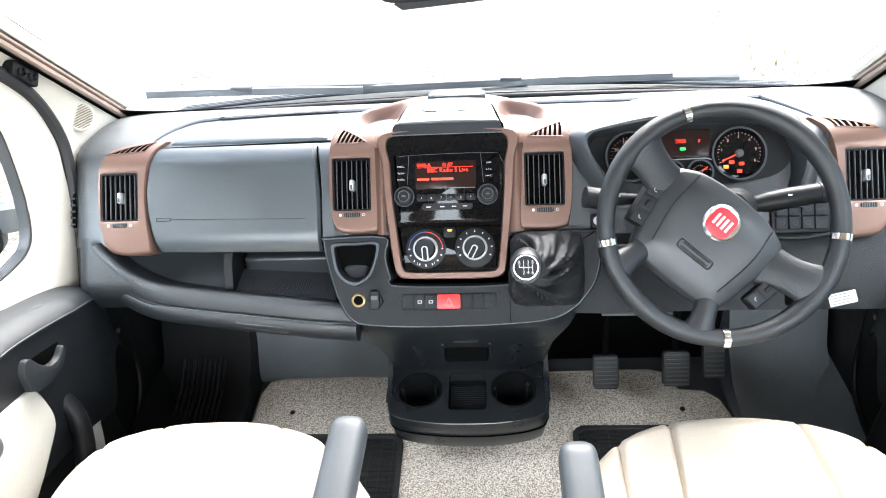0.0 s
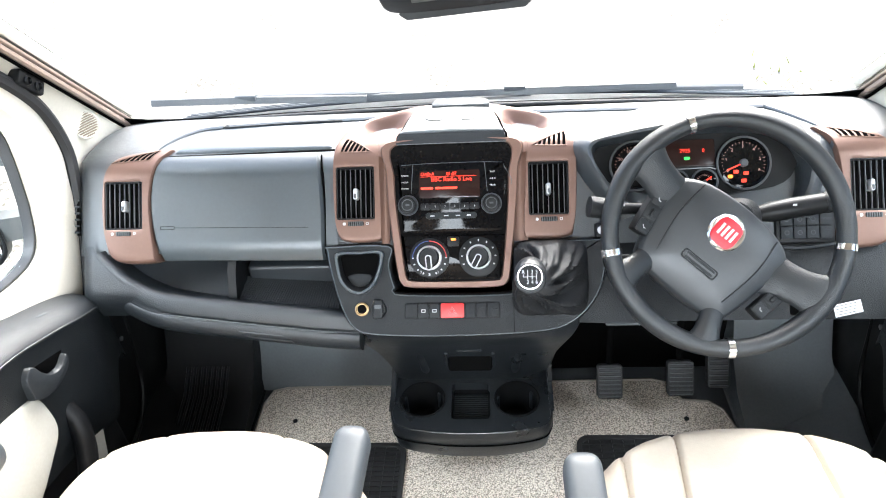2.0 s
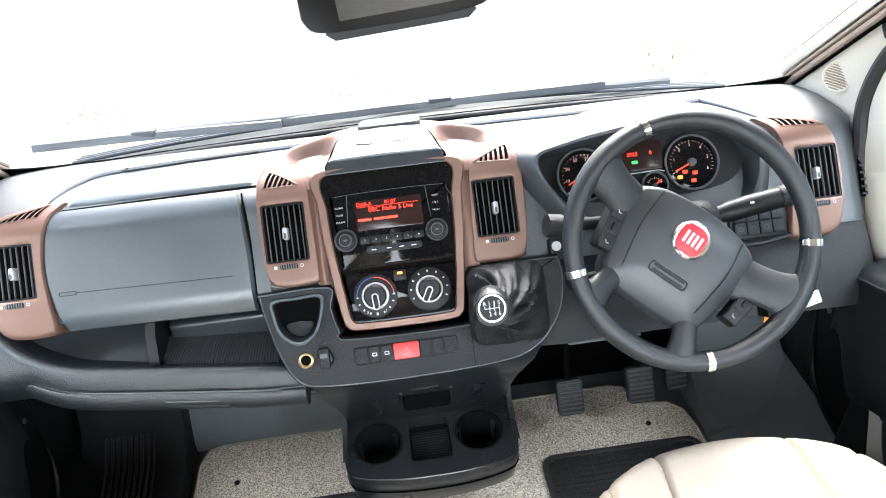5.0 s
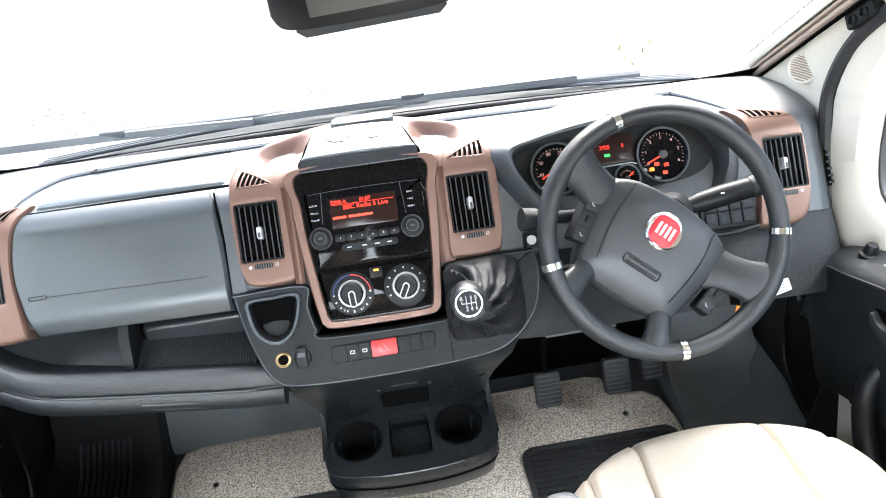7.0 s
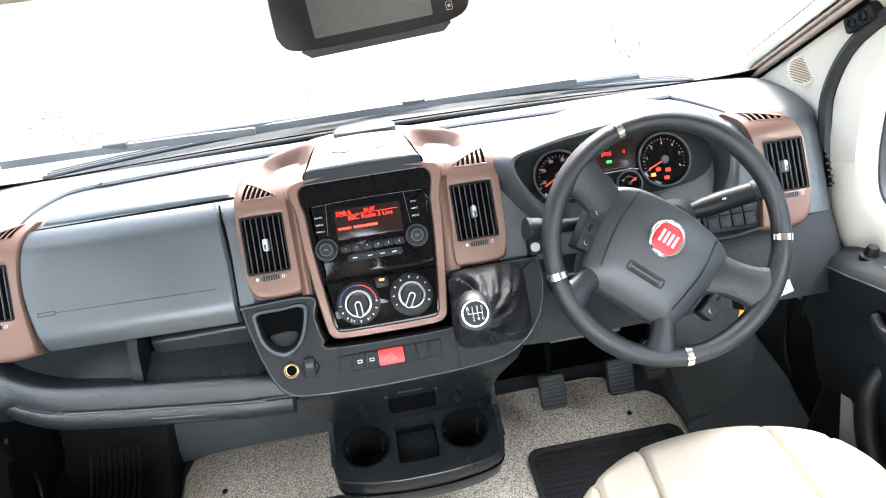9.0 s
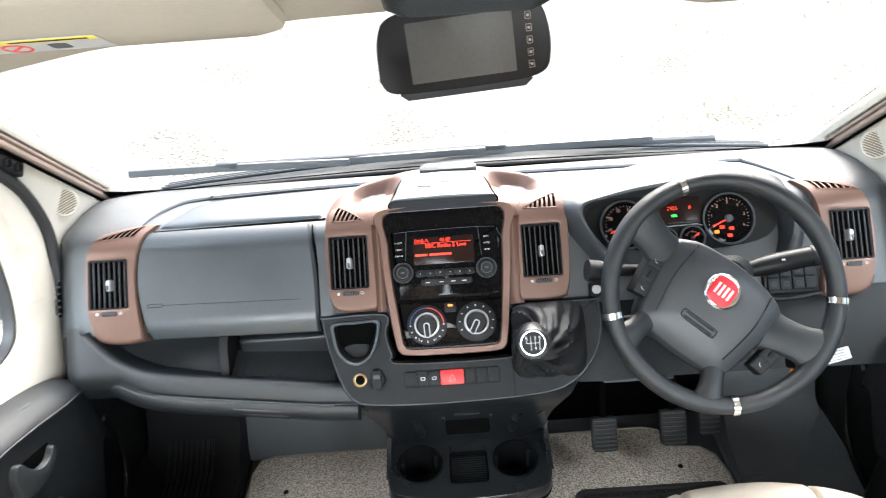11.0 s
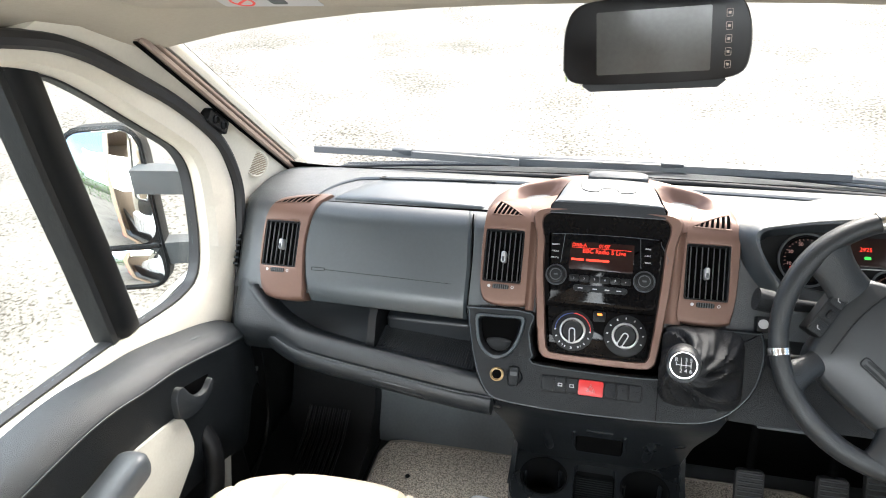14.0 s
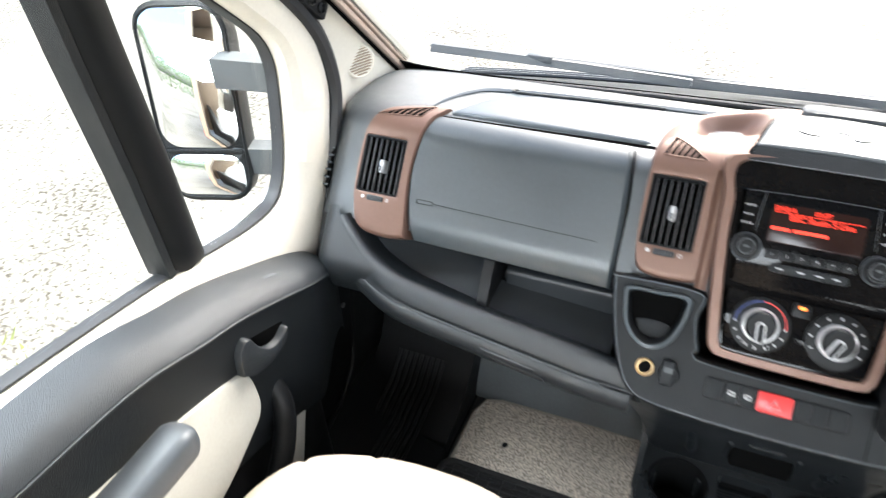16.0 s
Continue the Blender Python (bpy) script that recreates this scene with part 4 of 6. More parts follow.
def dial(u, v, r, nums, a0, a1, needle):
    d = part("dial", lathe([(r, -0.02), (r, -0.008), (r - 0.004, -0.007), (r - 0.006, -0.012), (0.0001, -0.013)], FC @ Matrix.Translation((u, v, 0)), 36), GLOSS, clu, "black dial with silver rim")
    part("dial_rim", loft([[FU(u + (r + w) * math.cos(a), v + (r + w) * math.sin(a), dd) for w, dd in ((0, -0.008), (0.001, -0.006), (0.003, -0.006), (0.004, -0.009))] for a in np.linspace(0, 2 * math.pi, 37)[:-1]], wrap=True), GREY, d)
    n = len(nums)
    for i, s in enumerate(nums):
        a = radians(a0 + (a1 - a0) * i / max(n - 1, 1))
        if r > 0.03:
            text(s, 0.0078, FC @ Matrix.Translation((u + (r - 0.014) * math.cos(a), v + (r - 0.014) * math.sin(a), -0.0115)), DIM, d, "numeral", 0.0001)
    for i in range(4 * n - 3):
        a = radians(a0 + (a1 - a0) * i / max(4 * n - 4, 1))
        part("tick", rbox(0.0040 if i % 4 == 0 else 0.0022, 0.0007, 0.0004, FC @ Matrix.Translation((u + (r - 0.0078) * math.cos(a), v + (r - 0.0078) * math.sin(a), -0.0105)) @ Matrix.Rotation(a, 4, "Z"), 0), DIM, d)
    a = radians(needle)
    part("needle", rbox(r * 0.72, 0.0022, 0.001, FC @ Matrix.Translation((u + r * 0.36 * math.cos(a), v + r * 0.36 * math.sin(a), -0.008)) @ Matrix.Rotation(a, 4, "Z"), 0), LIT, d, "lit red needle")
    part("needle_cap", lathe([(r * 0.16, -0.012), (r * 0.16, -0.006), (r * 0.12, -0.0045), (0.0001, -0.0045)], FC @ Matrix.Translation((u, v, 0)), 20), GREY, d)


dial(0.340, 0.156, 0.042, ["10", "30", "50", "70", "90", "110"], 195, -15, 208)
dial(0.528, 0.155, 0.044, ["0", "1", "2", "3", "4", "5", "6"], 205, -25, 203)
dial(0.410, 0.124, 0.020, ["", "", ""], 160, 30, 195)
dial(0.460, 0.124, 0.020, ["", "", ""], 150, 20, 35)
dsp = part("trip_display", slab(rr(0.388, 0.480, 0.152, 0.200, 0.004), -0.02, -0.012, FC, 0.001), SCREEN, clu, "dark trip display with red digits")
text("2925", 0.0095, FC @ Matrix.Translation((0.428, 0.180, -0.0115)), LIT, dsp, "digits")
text("0", 0.0085, FC @ Matrix.Translation((0.460, 0.180, -0.0115)), LIT, dsp, "digits")
part("lamp", slab(rr(0.426, 0.436, 0.164, 0.169, 0.002), -0.012, -0.0112, FC), LITG, dsp, "green side light lamp")
for u, v, m in ((0.515, 0.140, LIT), (0.532, 0.137, LIT), (0.505, 0.132, LITA), (0.528, 0.124, LIT)):
    part("warning_lamp", slab(rr(u - 0.004, u + 0.004, v - 0.003, v + 0.003, 0.001), -0.0125, -0.0095, FC), m, clu, "lit warning lamp")
part("bright_line", tube([FU(0.392, 0.147, -0.0105), FU(0.47, 0.149, -0.0105), FU(0.480, 0.146, -0.0105)], 0.001, 6), SILVER, clu)

# ---- radio ----
radio = thing("car_radio", "gloss black built-in radio with a red dot display", "radio")
part("fascia", slab(rounded([(-0.085, 0.164), (-0.078, 0.171), (0.012, 0.1735), (0.100, 0.172), (0.1085, 0.165), (0.1085, 0.11), (0.104, 0.060), (0.098, 0.0465), (0.012, 0.0455), (-0.072, 0.0465), (-0.078, 0.060), (-0.084, 0.11)][::-1], 5), 0.01, 0.022, FM, 0.003), GLOSS, radio)
part("fascia_edge", tube([F(u, v, 0.0212) for u, v in rounded([(-0.083, 0.163), (-0.077, 0.169), (0.012, 0.1715), (0.099, 0.170), (0.1065, 0.164), (0.1065, 0.125)], 5)[:-5]], 0.0006, 5), GREY, radio)
scr = part("display", slab(rr(-0.047, 0.063, 0.108, 0.158, 0.003), 0.015, 0.0228, FM, 0.0006), SCREEN, radio, "dark display with glowing red lettering")
text("DAB-A", 0.0085, FM @ Matrix.Translation((-0.044, 0.1515, 0.0232)), LIT, scr, "display_text", 0.0001, "LEFT")
text("01:07", 0.0085, FM @ Matrix.Translation((0.012, 0.1515, 0.0232)), LIT, scr, "display_text", 0.0001)
text("BBC Radio 5 Live", 0.0105, FM @ Matrix.Translation((0.012, 0.1415, 0.0232)), LIT, scr, "display_text", 0.0002)
for u0, u1 in ((-0.044, -0.022), (-0.018, 0.022)):
    part("display_text", slab(rr(u0, u1, 0.124, 0.1280, 0.001, 2), 0.0226, 0.0231, FM), LIT, scr)
part("display_rule", slab(rr(-0.044, 0.058, 0.1468, 0.1474, 0.0002, 2), 0.0226, 0.0230, FM), LIT, scr)
for s, u in ((-1, -0.068), (1, 0.083)):
    k = part("knob", lathe([(0.0165, 0.015), (0.0165, 0.030), (0.0150, 0.034), (0.0125, 0.0345), (0.0115, 0.033), (0.0001, 0.033)], FM @ Matrix.Translation((u, 0.096, 0)), 30), BLACK, radio, "black rotary knob with silver ring")
    part("knob_ring", loft([[F(u + (0.0168 + w) * math.cos(a), 0.096 + (0.0168 + w) * math.sin(a), dd) for w, dd in ((0, 0.022), (0.0, 0.026), (0.0012, 0.026), (0.002, 0.022))] for a in np.linspace(0, 2 * math.pi, 33)[:-1]], wrap=True), ARM, k)
    part("knob_face", loft([[F(u + (0.009 + w) * math.cos(a), 0.096 + (0.009 + w) * math.sin(a), dd) for w, dd in ((0, 0.033), (0.0, 0.0345), (0.0012, 0.0345), (0.0016, 0.033))] for a in np.linspace(0, 2 * math.pi, 25)[:-1]], wrap=True), GREY, k)
    part("knob_mark", slab(rr(u - 0.0035, u + 0.0035, 0.0945, 0.0975, 0.001, 2), 0.033, 0.0336, FM), GREY, k)
for i in range(6):
    u = -0.045 + i * 0.0178
    b = part("preset_button", slab(rr(u, u + 0.0170, 0.0865, 0.0985, 0.0025, 3), 0.018, 0.0245, FM, 0.001), BLACK, radio)
    text("123456"[i], 0.005, FM @ Matrix.Translation((u + 0.0085, 0.0925, 0.0248)), WHITE, b, "numeral", 0.0001)
seek = part("seek_bar", slab(rr(-0.036, 0.056, 0.070, 0.0815, 0.005), 0.018, 0.0240, FM, 0.001), LOWER, radio)
for u in (-0.024, 0.001, 0.022, 0.042):
    part("seek_mark", slab(rr(u - 0.004, u + 0.004, 0.0748, 0.0766, 0.0004, 2), 0.0238, 0.0243, FM), WHITE, seek)
for u, vs, w in ((-0.073, (0.150, 0.138, 0.1265), ("RADIO", "MEDIA", "PHONE")), (0.086, (0.153, 0.141, 0.129), ("INFO", "A-B-C", "MENU"))):
    for v, s in zip(vs, w):
        text(s, 0.0042, FM @ Matrix.Translation((u, v, 0.0224)), WHITE, radio, "key_text", 0.0001)
for u in (-0.058, 0.072):
    part("key_line", tube([F(u - 0.004 * (1 if u > 0 else -1) * -1, 0.118, 0.0222), F(u, 0.170, 0.0222)], 0.0005, 5), GREY, radio)

# ---- climate control ----
cli = thing("climate_control", "gloss black heater panel with two white-ringed rotary knobs", "heater control")
part("panel", slab(rounded([(-0.079, 0.036), (-0.074, 0.0405), (0.012, 0.041), (0.098, 0.0405), (0.1035, 0.036), (0.1005, 0.0), (0.0965, -0.030), (0.090, -0.0385), (0.012, -0.040), (-0.064, -0.0385), (-0.071, -0.030), (-0.075, 0.0)][::-1], 5), 0.012, 0.0195, FM, 0.002), GLOSS, cli)
for u, ang in ((-0.031, -86), (0.058, -118)):
    k = part("dial_base", lathe([(0.036, 0.016), (0.036, 0.0225), (0.034, 0.0235), (0.023, 0.0235)], FM @ Matrix.Translation((u, 0, 0)), 40), BLACK, cli)
    part("skirt", lathe([(0.0225, 0.022), (0.0225, 0.030), (0.021, 0.0325), (0.0195, 0.033), (0.0185, 0.030), (0.0001, 0.030)], FM @ Matrix.Translation((u, 0, 0)), 36), SILVER, k, "silver ribbed knob skirt")
    part("cap", lathe([(0.0182, 0.029), (0.0182, 0.040), (0.016, 0.0425), (0.0001, 0.0425)], FM @ Matrix.Translation((u, 0, 0)), 32), BLACK, k)
    R = FM @ Matrix.Translation((u, 0, 0)) @ Matrix.Rotation(radians(ang), 4, "Z")
    part("pointer", slab(rr(-0.004, 0.021, -0.0045, 0.0045, 0.004), 0.040, 0.050, R, 0.002), BLACK, k)
    part("pointer_edge", ring(rr(-0.005, 0.0220, -0.0055, 0.0055, 0.005), rr(-0.003, 0.020, -0.0035, 0.0035, 0.0033), 0.042, 0.0505, 0.045, R, 0.0005, 32), WHITE, k, "white pointer outline")
    for i in range(9):
        a = radians(205 - 230 * i / 8) if u > 0 else radians(180 + 180 * i / 8)
        part("scale_mark", rbox(0.0034, 0.0022, 0.0006, FM @ Matrix.Translation((u + 0.030 * math.cos(a), 0.030 * math.sin(a), 0.0236)) @ Matrix.Rotation(a, 4, "Z"), 0), WHITE, k)
    if u < 0:
        for i in range(12):
            a0, a1 = radians(180 - 15 * i), radians(180 - 15 * (i + 1) + 1)
            q = [(u + r * math.cos(a), r * math.sin(a)) for r, a in ((0.0300, a0), (0.0313, a0), (0.0313, a1), (0.0300, a1))]
            part("temperature_arc", slab(q[::-1], 0.0234, 0.0239, FM), BLUEPRINT if i < 6 else REDPRINT, k)
        for s, a in (("3", 238), ("2", 268), ("1", 300)):
            text(s, 0.0065, FM @ Matrix.Translation((u + 0.030 * math.cos(radians(a)), 0.030 * math.sin(radians(a)), 0.0238)), WHITE, k, "numeral", 0.0001)
btn = part("rear_heat_button", slab(rr(0.002, 0.023, 0.020, 0.038, 0.003), 0.018, 0.023, FM, 0.001), BLACK, cli)
part("button_lamp", slab(rr(0.0085, 0.0175, 0.0305, 0.0345, 0.0015), 0.0225, 0.0236, FM), LITA, btn, "lit amber lamp")

# ---- gear lever ----
gear = thing("gear_lever", "six-speed gear lever with a crumpled black leather boot", "gear lever")
rings = []
random.seed(4)
g0, g1 = Vector((0.187, -0.040, 0.010)), Vector((0.1465, -0.043, 0.122))
for i in range(31):
    t = i / 30
    c = g0.lerp(g1, t ** 0.85)
    w = 0.050 * (1 - t) ** 1.35 + 0.0165 + 0.004 * math.exp(-((t - 0.8) / 0.1) ** 2)
    h = 0.051 * (1 - t) ** 1.35 + 0.0165 + 0.004 * math.exp(-((t - 0.8) / 0.1) ** 2)
    r = []
    for k in range(84):
        a = 2 * math.pi * k / 84
        sq = (abs(math.cos(a)) ** 6 + abs(math.sin(a)) ** 6) ** (-0.166 * (1 - t) ** 0.7)
        m = math.sin(math.pi * min(1, t * 1.08)) ** 0.8
        tw = a + 1.3 * t
        fold = 1 - 2 * abs(noise.noise((math.cos(tw) * 2.7, math.sin(tw) * 2.7, t * 1.2 + 3)))
        fine = 1 - 2 * abs(noise.noise((math.cos(tw) * 4.6, math.sin(tw) * 4.6, t * 2.6 + 8)))
        f = 1 + m * (0.34 * fold + 0.13 * fine - 0.20)
        r.append(F(c.x + w * sq * f * math.cos(a), c.y + h * sq * f * math.sin(a), c.z + m * (0.014 * fold + 0.004 * fine)))
    rings.append(r)
part("boot", loft(rings), BOOT, gear, "crumpled black leather boot", sharp=80)
part("boot_stitch", tube([F(0.205, 0.026, 0.012), F(0.195, 0.012, 0.030), F(0.182, 0.0, 0.050)], 0.0012, 5), BOOT, gear)
kt = F(0.1425, -0.0350, 0.150)
kn = Vector((-0.06, -0.80, 0.60)).normalized()
Mk = (Vector(kn).to_track_quat("Z", "Y").to_matrix().to_4x4())
Mk.translation = kt
knob = part("knob", lathe([(0.010, -0.040), (0.019, -0.034), (0.0245, -0.022), (0.0265, -0.008), (0.0255, 0.004), (0.0235, 0.0085), (0.021, 0.0095), (0.0001, 0.0105)], Mk @ Matrix.Shear("XY", 4, (0.0, -0.35)), 32), LEATHER, gear, "black leather gear knob")
part("knob_ring", loft([[Mk @ Vector(((0.0185 + w) * math.cos(a), (0.0185 + w) * math.sin(a), dd)) for w, dd in ((0, 0.009), (0.0, 0.0118), (0.0016, 0.0118), (0.0028, 0.0085))] for a in np.linspace(0, 2 * math.pi, 33)[:-1]], wrap=True), CHROME, knob, "chrome ring")
part("knob_disc", lathe([(0.0185, 0.010), (0.0185, 0.0112), (0.0001, 0.0116)], Mk, 28), BLACK, knob)
Mt = Mk.copy()
gy = (Vector((0, 0.6, 0.8)) - kn * Vector((0, 0.6, 0.8)).dot(kn)).normalized()
gx = gy.cross(kn)
Mt = Matrix((gx, gy, kn)).transposed().to_4x4()
Mt.translation = kt + kn * 0.0119
for i, s in enumerate("R135"):
    text(s, 0.0085, Mt @ Matrix.Translation((-0.0105 + 0.007 * i, 0.0075, 0)), WHITE, knob, "numeral", 0.0001)
for i, s in enumerate("246"):
    text(s, 0.0085, Mt @ Matrix.Translation((-0.0035 + 0.007 * i, -0.0085, 0)), WHITE, knob, "numeral", 0.0001)
part("gate_line", merge(*[rbox(w, h, 0.0004, Mt @ Matrix.Translation((x, y, 0)), 0) for x, y, w, h in ((0, 0, 0.022, 0.001), (-0.0105, 0.002, 0.001, 0.004), (-0.0035, 0, 0.001, 0.008), (0.0035, 0, 0.001, 0.008), (0.0105, 0, 0.001, 0.008))]), WHITE, knob)

# ---- steering wheel ----
wheel = thing("steering_wheel", "black leather steering wheel turned to one side with chrome inserts", "steering wheel")
WC = Vector((0.441, 0.894, 0.698))
WM = Matrix.Translation(WC) @ FM.to_3x3().to_4x4() @ Matrix.Rotation(radians(-41), 4, "Z")
RR = 0.176
rings = []
for i in range(96):
    a = 2 * math.pi * i / 96
    k = 1 + 0.06 * math.cos(4 * a)
    rings.append([WM @ Vector(((RR + 0.0148 * k * math.cos(b)) * math.cos(a), (RR + 0.0148 * k * math.cos(b)) * math.sin(a), 0.0165 * k * math.sin(b))) for b in np.linspace(0, 2 * math.pi, 15)[:-1]])
part("rim", loft(rings, wrap=True), LEATHER, wheel, "grained black leather rim")
for deg in (32.5, 147.5, 229.5, 310.5):
    rings = []
    for da in np.linspace(-1.6, 1.6, 5):
        a = radians(deg + da)
        rings.append([WM @ Vector(((RR + 0.0157 * math.cos(b)) * math.cos(a), (RR + 0.0157 * math.cos(b)) * math.sin(a), 0.0174 * math.sin(b))) for b in np.linspace(0, 2 * math.pi, 15)[:-1]])
    part("insert", loft(rings), CHROME, wheel, "chrome rim insert")

for a0 in (150, -22):
    part("stitching", merge(*[rbox(0.0012, 0.005, 0.0012, WM @ Matrix.Rotation(radians(a0 + k * 2.1), 4, "Z") @ Matrix.Translation((RR - 0.0135, 0, 0.006)) @ Matrix.Rotation(0.5, 4, "X"), 0) for k in range(22)]), GREY, wheel, "grey thread stitching")


def spoke(a_rim, w_rim, p_hub, w_hub):
    a = radians(a_rim)
    e = Vector((RR * math.cos(a), RR * math.sin(a), 0))
    h = Vector((*p_hub, -0.034))
    rings = []
    for t in np.linspace(0, 1, 12):
        c = h.lerp(e, t)
        c.z = -0.034 * (1 - t) ** 1.3 + 0.002 * t
        w = w_hub + (w_rim - w_hub) * t - 0.25 * (w_hub + w_rim) / 2 * math.sin(math.pi * t) + 0.03 * max(0, t - 0.75)
        d = (e - h).normalized()
        s = Vector((-d.y, d.x, 0))
        th = 0.013
        rings.append([WM @ (c + s * (w / 2) * math.cos(b) + Vector((0, 0, th * math.sin(b)))) for b in np.linspace(0, 2 * math.pi, 19)[:-1]])
    return loft(rings)


part("spoke", spoke(176, 0.080, (-0.080, -0.005), 0.085), LEATHER, wheel)
part("spoke", spoke(4, 0.080, (0.080, -0.005), 0.085), LEATHER, wheel)
part("spoke", spoke(243, 0.060, (-0.060, -0.085), 0.05), LEATHER, wheel)
part("spoke", spoke(297, 0.060, (0.060, -0.085), 0.05), LEATHER, wheel)
WP = WM @ Matrix.Translation((0, 0, -0.036))
padp = [(p.x, p.y) for p in smooth_path([(-0.094, 0.028, 0), (-0.060, 0.044, 0), (0, 0.050, 0), (0.060, 0.044, 0), (0.094, 0.028, 0), (0.098, 0.0, 0), (0.090, -0.055, 0), (0.078, -0.100, 0), (0.055, -0.112, 0), (0, -0.115, 0), (-0.055, -0.112, 0), (-0.078, -0.100, 0), (-0.090, -0.055, 0), (-0.098, 0, 0), (-0.094, 0.028, 0)], 4)[:-1]][::-1]
cen = Vector((0, -0.03))
sc_ = lambda k: [(cen.x + (u - cen.x) * k * 1.07, cen.y + (v - cen.y) * k * 1.07) for u, v in padp]
pad = part("airbag_pad", loft([[WP @ Vector((u, v, d)) for u, v in sc_(k)] for k, d in ((0.96, -0.04), (1.0, 0.0), (0.995, 0.010), (0.97, 0.018), (0.92, 0.022), (0.6, 0.029), (0.3, 0.031), (0.02, 0.031))]), PAD, wheel, "dark grey airbag pad")
part("pad_crease", tube([WP @ Vector(p) for p in smooth_path([(-0.070, 0.040, 0.0252), (-0.074, -0.02, 0.0275), (-0.064, -0.085, 0.0262)], 6)], 0.0012, 5), LOWER, pad)
part("pad_crease", tube([WP @ Vector(p) for p in smooth_path([(0.070, 0.040, 0.0252), (0.074, -0.02, 0.0275), (0.064, -0.085, 0.0262)], 6)], 0.0012, 5), LOWER, pad)
part("stamp", ring(rr(-0.032, 0.032, -0.070, -0.054, 0.005), rr(-0.030, 0.030, -0.068, -0.056, 0.004), 0.02, 0.0318, 0.026, WP, 0.0004, 32), LOWER, pad)
part("stamp_bar", merge(*[slab(rr(-0.026, 0.026, v - 0.002, v + 0.002, 0.001, 2), 0.026, 0.0312, WP) for v in (-0.0585, -0.0655)]), LOWER, pad)
bd = part("badge", lathe([(0.0285, 0.025), (0.0285, 0.034), (0.0265, 0.036), (0.0235, 0.0345), (0.0001, 0.0355)], WP, 36), CHROME, wheel, "round chrome maker's badge")
part("badge_face", slab(rr(-0.0205, 0.0205, -0.0225, 0.0225, 0.014), 0.033, 0.0368, WP, 0.002), BADGE, bd, "red enamel shield")
for i in range(4):
    x = -0.0115 + 0.0077 * i
    part("badge_bar", slab([(x - 0.002, -0.009), (x + 0.002, -0.009), (x + 0.0025, 0.010), (x - 0.0015, 0.010)], 0.0365, 0.0374, WP), SILVER, bd)
for s in (-1, 1):
    M = WP @ Matrix.Translation((0.122 if s > 0 else -0.106, -0.032 if s > 0 else -0.045, 0.010)) @ Matrix.Rotation(radians(-s * 9), 4, "Z") @ Matrix.Rotation(radians(-s * 8), 4, "Y")
    pb = part("button_pod", slab(rr(-0.013, 0.013, -0.036, 0.036, 0.004), -0.015, 0.012, M, 0.003), BLACK, wheel, "black thumb button pod")
    for v in (-0.024, 0.0, 0.024):
        bt = part("button", slab(rr(-0.011, 0.011, v - 0.0105, v + 0.0105, 0.003), 0.008, 0.0135 if v else 0.0125, M, 0.0015), LOWER, pb)
        if v:
            part("symbol", tube([M @ Vector((x, v + y, 0.0138)) for x, y in ((-0.003, 0.002), (-0.001, -0.002), (0.003, -0.002))], 0.0007, 5), WHITE, bt)
        else:
            part("roller", rbox(0.006, 0.012, 0.006, M @ Matrix.Translation((0, 0, 0.014)), 0.0025), BLACK, bt)

# ---- column, stalks, key ----
col = thing("steering_column", "black shrouded steering column with switch stalks", "steering column")
WM0 = Matrix.Translation(WC) @ FM.to_3x3().to_4x4()
part("shroud", loft([[WM0 @ Vector((u, v, d)) for u, v in rr(-w, w, -h, h2, 0.03)] for w, h, h2, d in ((0.055, 0.06, 0.05, -0.035), (0.075, 0.075, 0.058, -0.06), (0.080, 0.085, 0.060, -0.16))]), LOWER, col)
part("boss", lathe([(0.045, -0.10), (0.05, -0.08), (0.045, -0.06)], WM0, 24), BLACK, col)
for s, pts, rads in ((1, [(0.07, 0.032, -0.090), (0.10, 0.036, -0.087), (0.13, 0.041, -0.084), (0.182, 0.048, -0.080)], [0.011, 0.017, 0.0175, 0.0165]), (-1, [(-0.07, 0.045, -0.075), (-0.11, 0.045, -0.062), (-0.15, 0.045, -0.045), (-0.180, 0.046, -0.038)], [0.009, 0.009, 0.010, 0.016])):
    sk = part("stalk", tube([WM0 @ Vector(p) for p in pts], rads, 14), BLACK, col, "black switch stalk")
    e = WM0 @ Vector(pts[-1])
    part("stalk_tip", tube([e, e + (WM0.to_3x3() @ Vector((s * 0.022, 0.003, 0.004)))], rads[-1] * 1.08, 14), LOWER, sk)
    part("stalk_mark", rbox(0.006, 0.003, 0.002, WM0 @ Matrix.Translation((pts[2][0], pts[2][1] + 0.004, pts[2][2] + 0.0165)), 0), WHITE, sk)
sk = part("stalk", tube([WM0 @ Vector(p) for p in ((-0.07, -0.03, -0.07), (-0.13, -0.036, -0.05), (-0.178, -0.040, -0.036))], [0.008, 0.008, 0.011], 12), BLACK, col, "black cruise control stalk")
part("stalk_mark", lathe([(0.004, 0), (0.004, 0.001), (0.0001, 0.001)], WM0 @ Matrix.Translation((-0.176, -0.040, -0.025)), 12), WHITE, sk)
part("shroud_seam", tube([WM0 @ Vector(p) for p in ((0.060, -0.04, -0.04), (0.075, -0.05, -0.08), (0.08, -0.05, -0.14))], 0.0015, 5), DEEP, col)
key = thing("ignition_key", "ignition key with an orange tag in the column", "key")
kM = WM0 @ Matrix.Translation((0.127, -0.122, -0.064))
part("key_head", slab(rr(-0.004, 0.004, -0.012, 0.012, 0.003), -0.02, 0.012, kM, 0.002), BLACK, key)
